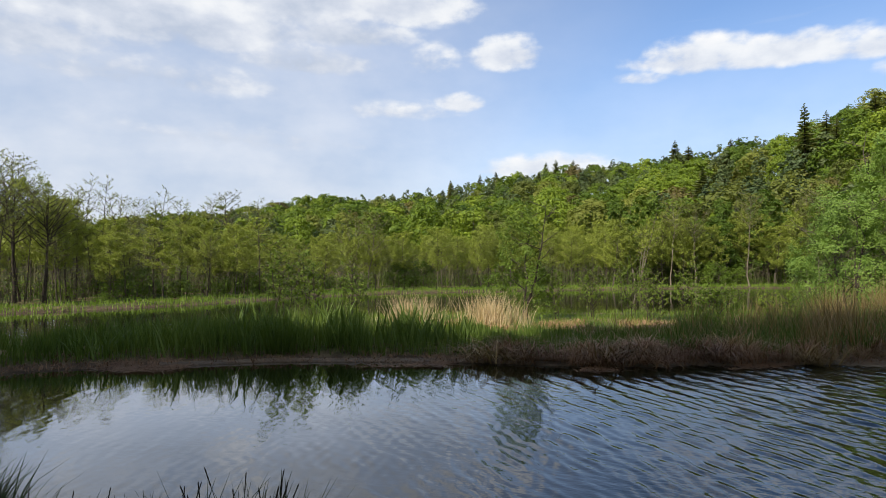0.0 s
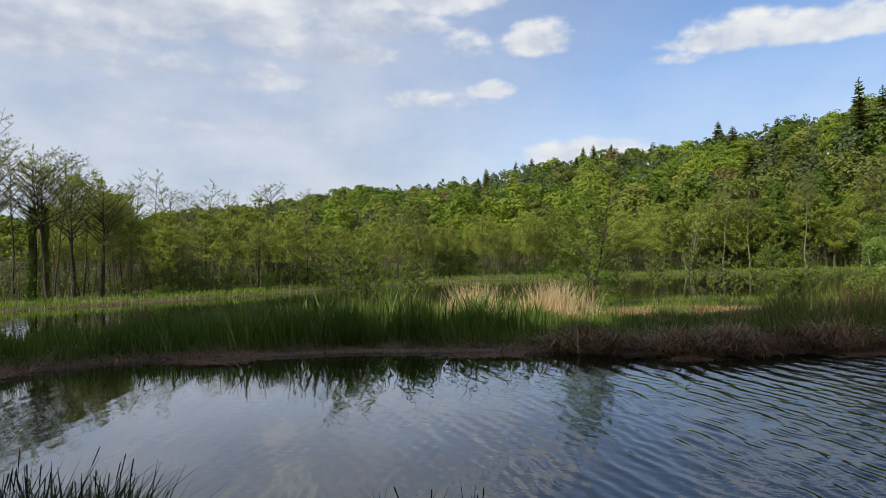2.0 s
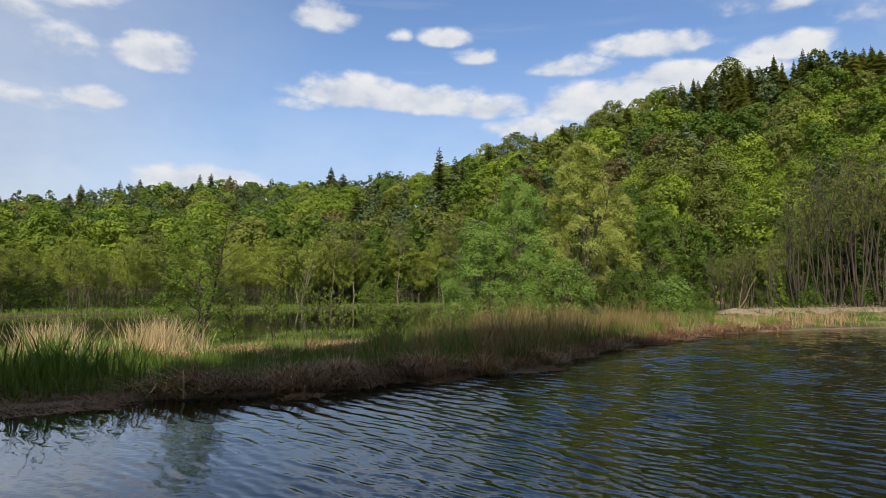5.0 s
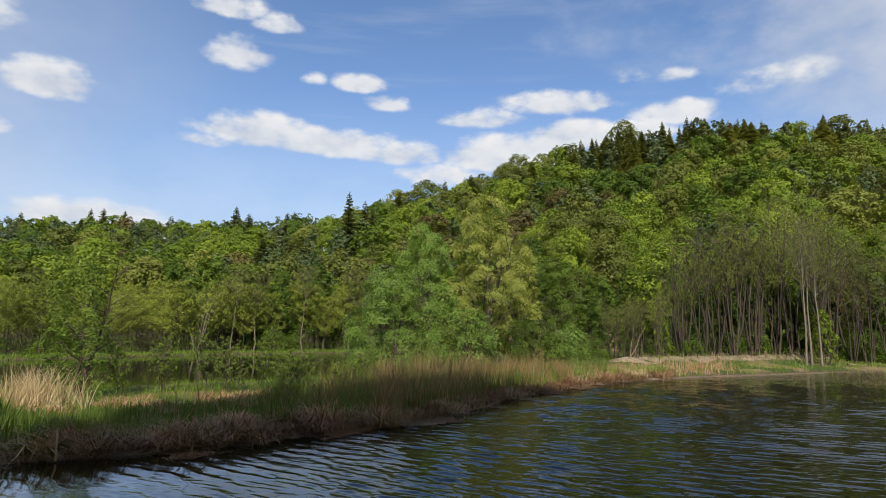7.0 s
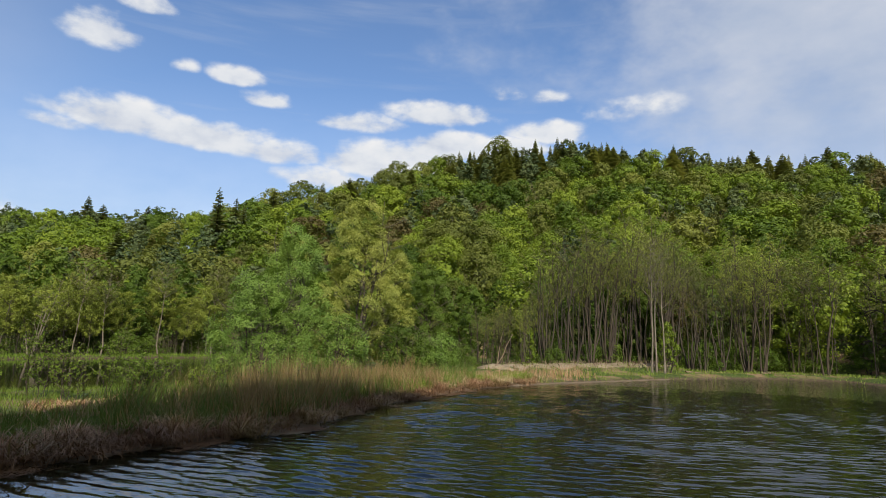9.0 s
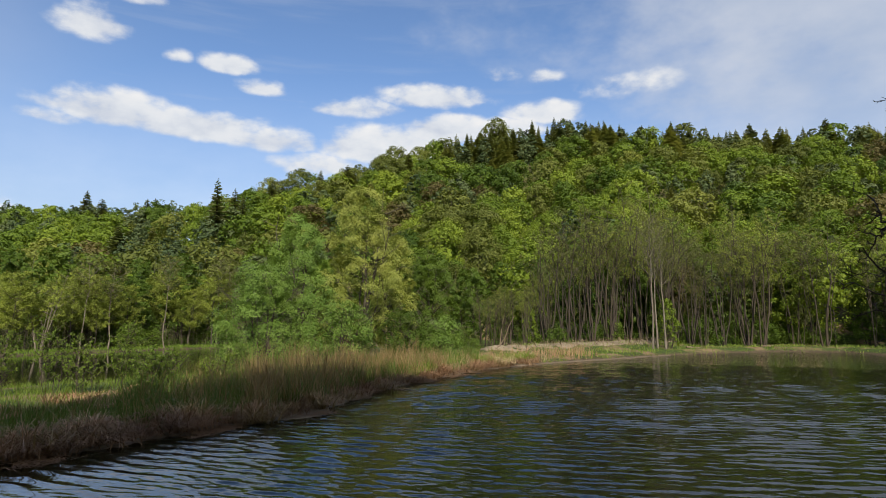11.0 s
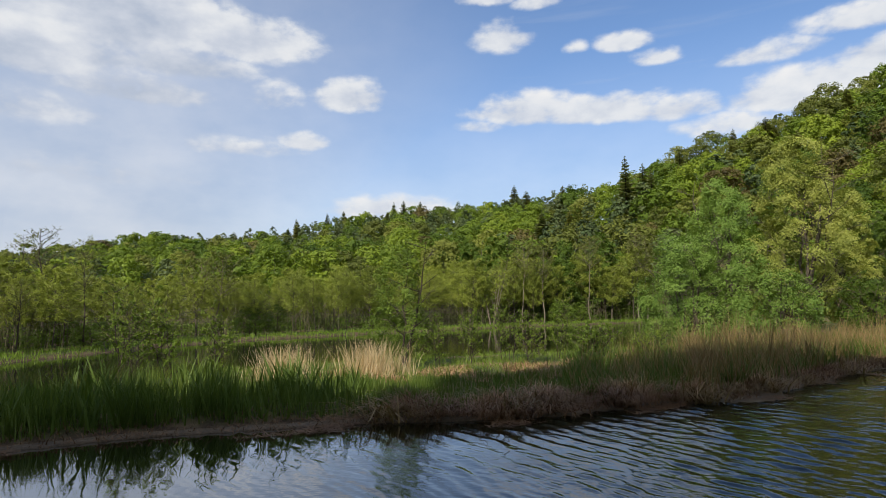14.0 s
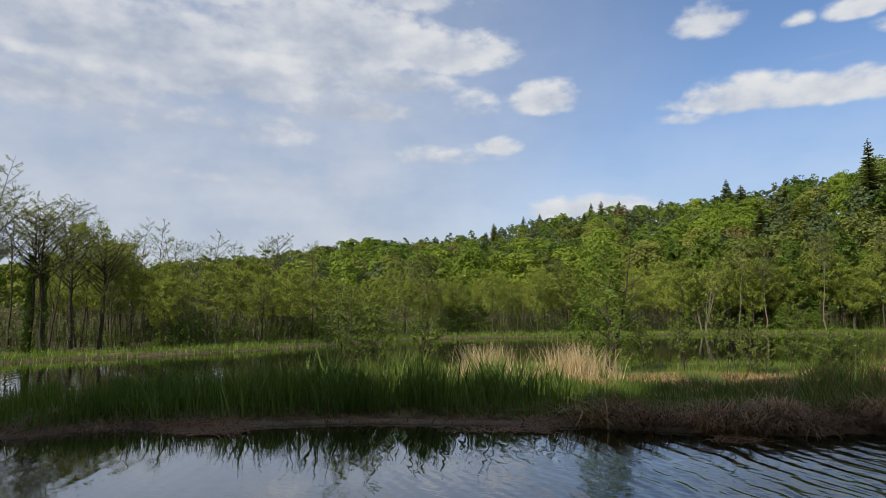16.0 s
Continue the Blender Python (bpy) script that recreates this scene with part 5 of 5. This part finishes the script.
for tip, from_z, thick in (((8.75, 4.6, 6.2), 4.6, 0.08), ((8.15, 4.95, 4.45), 3.4, 0.12), ((8.5, 4.6, 4.05), 3.6, 0.11), ((8.35, 4.5, 3.6), 2.6, 0.09), ((13, 6.0, 8.0), 6.0, 0.11), ((15.5, 3.0, 7.0), 5.0, 0.12), ((9.0, -6.0, 9.0), 6.5, 0.12)):
    gnarled((-0.15, 0.3, from_z), (tip[0] - ox, tip[1] - oy, tip[2] - oz), thick, 0, 0.05)
oak = tagged(new("oak_tree"), "gnarled bare oak with dark crooked boughs over the water", "tree")
part("trunk", oak_wood, BARK_DARK, oak, "", True)
tagged(part("branchwork", oak_fine, BARK_DARK, oak), kind="stuff")
oak.matrix_basis = pose(ox, oy, oz)

# ---- bare spoil bank, dead wood and floating litter ----
b = Build()
gx, gy = np.meshgrid(np.arange(22, 60, 0.5), np.arange(47, 66, 0.5))
lined = line_distance(np.array([(25, 51), (36, 57), (46, 60), (52, 61.5)], float), gx.ravel(), gy.ravel()).reshape(gx.shape)
top = land(gx.ravel(), gy.ravel()).reshape(gx.shape) + 0.06 + 0.12 * ripple(gx, gy, 0.9)
top = np.where(lined < 1.7 + 0.9 * ripple(gx, gy, 2.2), top, top - 0.6)
k = gx.shape[1]
i, j = np.meshgrid(np.arange(gx.shape[0] - 1), np.arange(k - 1), indexing="ij")
near_line = (lined[:-1, :-1] < 4.2)
ij = (i * k + j)[near_line]
b.add(np.stack([gx, gy, top], -1).reshape(-1, 3), np.stack([ij, ij + 1, ij + k + 1, ij + k], -1))
tagged(new("bare_bank", b.mesh("bare_bank", GRAVEL, True)), "pale bare earth bank at the edge of the wood", "bank", kind="structure")


# woody debris and dry stalks strewn over the bare bank
b = Build()
q = np.array([(25, 51), (36, 57), (46, 60), (52, 61.5)], float)
n = 900
f = rng.uniform(0, 2.999, n)
k = f.astype(int)
xy = q[k] + (q[k + 1] - q[k]) * (f - k)[:, None] + rng.normal(0, 1.3, (n, 2))
root = np.column_stack([xy, land(xy[:, 0], xy[:, 1]) + 0.05])
blades(b, rng, root, rng.uniform(0.2, 0.9, n), 0.05, 0.9, 0.3)
field("wood_debris", "pale broken twigs and stalks strewn over the bare bank", b, WOOD_DEAD, "dead wood")


def dead_stem(x, y, length, thick, turn, climb, label):
    bb = Build()
    q = np.linspace(0, 1, 7)
    w_ = np.cumsum(rng.normal(0, 0.02, (7, 3)), 0) * length
    p = np.stack([np.cos(turn) * length * np.cos(climb) * q, np.sin(turn) * length * np.cos(climb) * q, length * np.sin(climb) * q + thick * 0.7], -1) + w_
    tube(bb, p, thick * (1 - 0.6 * q), 7)
    for s in range(3):
        f = int(rng.integers(2, 6))
        spikes(bb, p[f][None], p[f][None] + rng.normal(0, 0.18, (1, 3)) * length + [0, 0, 0.1 * length], thick * 0.35)
    ob = tagged(new("dead_branch", bb.mesh("dead_branch", WOOD_DEAD, True)), label, "dead wood")
    ob.matrix_basis = pose(x, y, land1(x, y))


dead_stem(52.0, 56.8, 2.6, 0.16, 0.2, 0.06, "pale fallen log lying on the grassy bank")
dead_stem(24.2, 50.2, 4.2, 0.05, 0.6, 0.9, "leaning dead pale stem beside the spoil bank")
dead_stem(24.8, 50.6, 3.4, 0.04, 0.9, 1.1, "leaning thin dead stem beside the spoil bank")
dead_stem(12.6, 46.2, 4.5, 0.09, 2.6, 0.45, "broken dead willow branch leaning out of the crown")
dead_stem(63.0, 56.4, 2.2, 0.10, 0.1, 0.05, "grey driftwood branch on the low bank")

# pale mud bar at the shallow end
b = Build()
gx, gy = np.meshgrid(np.linspace(-21.5, -15.0, 40), np.linspace(1.0, 7.4, 40))
off = shore_distance(POND, gx.ravel(), gy.ravel()).reshape(gx.shape)
top = 0.08 - 0.075 * np.clip(-off, 0, 6) - 0.10 * np.clip(gy - 5.2, 0, 3) - 0.35 * np.clip(off - 0.6, 0, 1) + 0.012 * ripple(gx, gy, 0.4)
i, j = np.meshgrid(np.arange(39), np.arange(39), indexing="ij")
ij = (i * 40 + j).ravel()
b.add(np.stack([gx, gy, top], -1).reshape(-1, 3), np.stack([ij, ij + 1, ij + 41, ij + 40], -1))
tagged(new("mud_bar", b.mesh("mud_bar", GRAVEL, True)), "pale brown mud bar at the shallow water edge", "mud", kind="structure")

# narrow shelf of mud and drifted stalks at the foot of the reeds, with a low spit
knots = POND[4:19]
seg_ = np.hypot(*(knots[1:] - knots[:-1]).T)
run_ = np.concatenate([[0], np.cumsum(seg_)])
along_ = np.arange(0, run_[-1], 0.2)
line_ = np.column_stack([np.interp(along_, run_, knots[:, c]) for c in (0, 1)])
line_ = np.column_stack([np.convolve(np.pad(line_[:, c], 5, "edge"), np.ones(11) / 11, "valid") for c in (0, 1)])
head_ = unit(np.gradient(line_, axis=0))
off_ = np.column_stack([head_[:, 1], -head_[:, 0]])
reach_out = 0.12 + (0.10 + 0.32 * smooth_step(line_[:, 0], -5, -1)) * patchy(line_[:, 0], line_[:, 1], 0.8, 3) ** 2 + 0.75 * np.exp(-((line_[:, 0] - 3.0) / 0.9) ** 2) + 0.35 * np.exp(-((line_[:, 0] + 2.5) / 0.6) ** 2)
grid_ = []
for share, lift_ in ((-0.5, 0.10), (0.0, 0.075), (0.45, 0.05), (0.8, 0.035), (1.0, 0.0), (1.1, -0.12)):
    q = line_ + off_ * (share * reach_out)[:, None]
    grid_.append(np.column_stack([q, lift_ + 0.018 * ripple(q[:, 0], q[:, 1], 0.12) * (lift_ > 0.01)]))
k = len(along_)
b = Build()
i, j = np.meshgrid(np.arange(len(grid_) - 1), np.arange(k - 1), indexing="ij")
ij = (i * k + j).ravel()
b.add(np.concatenate(grid_), np.stack([ij, ij + k, ij + k + 1, ij + 1], -1))
tagged(new("mud_shelf", b.mesh("mud_shelf", MUD, True)), "grey-brown mud shelf with drifted stalks under the reeds", "mud", kind="structure")

b = Build()
p = shore_spots(rng, 5000, lambda x, y, s1, s2, a: (s1 > -1.1) * (s1 < 0.3) * (y > 3) * (a < 24) * (patchy(x, y, 1.3, 6) > 0.62))
p[:, 2] = np.maximum(p[:, 2], 0.0) + 0.012
blades(b, rng, p, rng.uniform(0.2, 0.5, len(p)), 0.03, 1.1, 0.2)
b.verts = [np.column_stack([v[:, :2], np.minimum(v[:, 2], np.maximum(land(v[:, 0], v[:, 1]), 0) + 0.05)]) for v in b.verts]
field("floating_litter", "flat brown reed litter floating along the shore", b, LITTER, "reed litter")


# drooping tussocks of last year's sedge along the water edge
tussocks = []
for k in range(4):
    b = Build()
    n = 170
    a = rng.uniform(0, 6.28, n)
    r = np.abs(rng.normal(0, 0.26, n))
    blades(b, rng, np.stack([np.cos(a) * r, np.sin(a) * r, np.zeros(n)], -1), rng.uniform(0.3, 0.95, n), 0.024, 0.24, 1.15, 4)
    ob = new("sedge_tussock", b.mesh("sedge_tussock", (LITTER, LITTER, REED_BROWN, LITTER_LIGHT)[k]))
    tussocks.append((tagged(ob, "drooping tussock of dead brown sedge at the waterline", "tussock", "tussocks along the shore"), 0.7))
spots = []
edge_line = POND[7:17]
for k in range(110):
    i = int(rng.integers(0, len(edge_line) - 1))
    f = rng.uniform(0, 1)
    q = edge_line[i] * (1 - f) + edge_line[i + 1] * f
    d_ = edge_line[i + 1] - edge_line[i]
    d_ = np.array([-d_[1], d_[0]]) / np.hypot(*d_)
    q = q + d_ * rng.uniform(0.0, 0.9)
    spots.append((q[0], q[1], rng.uniform(0.35, 0.75), rng.uniform(0.9, 1.4)))
place(tussocks, spots, rng)


# clumps of cattail and old reed that stand out from the beds
def clump(rng, count, low, high, width, lean, spread):
    b = Build()
    root = np.stack([rng.normal(0, spread, count), rng.normal(0, spread, count), np.zeros(count)], -1)
    blades(b, rng, root, rng.uniform(low, high, count), width, lean, 0.2, 4)
    return b


cattails = []
for k in range(5):
    ob = tagged(new("cattail_clump"), "clump of upright dark green cattail leaves", "cattails", "cattail clumps on the strip")
    for j in range(14):
        part("leaf", clump(rng, 1, 0.55, 1.1, 0.042, 0.16, 0.16), REED_GREEN, ob)
    cattails.append((ob, 1.0))
p = shore_spots(rng, 95, lambda x, y, s1, s2, a: (s1 > 0.6) * (s1 < 6) * (s2 > 0) * (y > 6) * (a < -26) * (a > -62) * (0.2 + 0.8 * patchy(x, y, 0.8, 4)))
place(cattails, [(x, y, float(np.interp(math.degrees(math.atan2(x, y)), [-60, -46, -36, -28], [0.75, 1.15, 1.2, 0.9])) * rng.uniform(0.8, 1.2), rng.uniform(0.9, 1.3)) for x, y, z in p], rng)

reeds = []
for k in range(5):
    ob = new("reed_clump", clump(rng, 34, 0.5, 1.3, 0.017, 0.22, 0.2).mesh("reed_clump", (REED_BROWN, REED_GREEN, REED_BROWN, REED_GREEN, LITTER)[k]))
    reeds.append((tagged(ob, "clump of old leaning reed stalks on the bank", "reeds", "reed clumps along the bank"), 1.1))
p = shore_spots(rng, 90, lambda x, y, s1, s2, a: (s1 > 0.8) * (s1 < 6.5) * (s2 > 0) * (y > 16) * (y < 46) * (a < 24) * (a > -6) * (0.15 + 0.85 * patchy(x, y, 0.9, 1)))
place(reeds, [(x, y, rng.uniform(0.9, 1.45), rng.uniform(0.8, 1.2)) for x, y, z in p], rng)
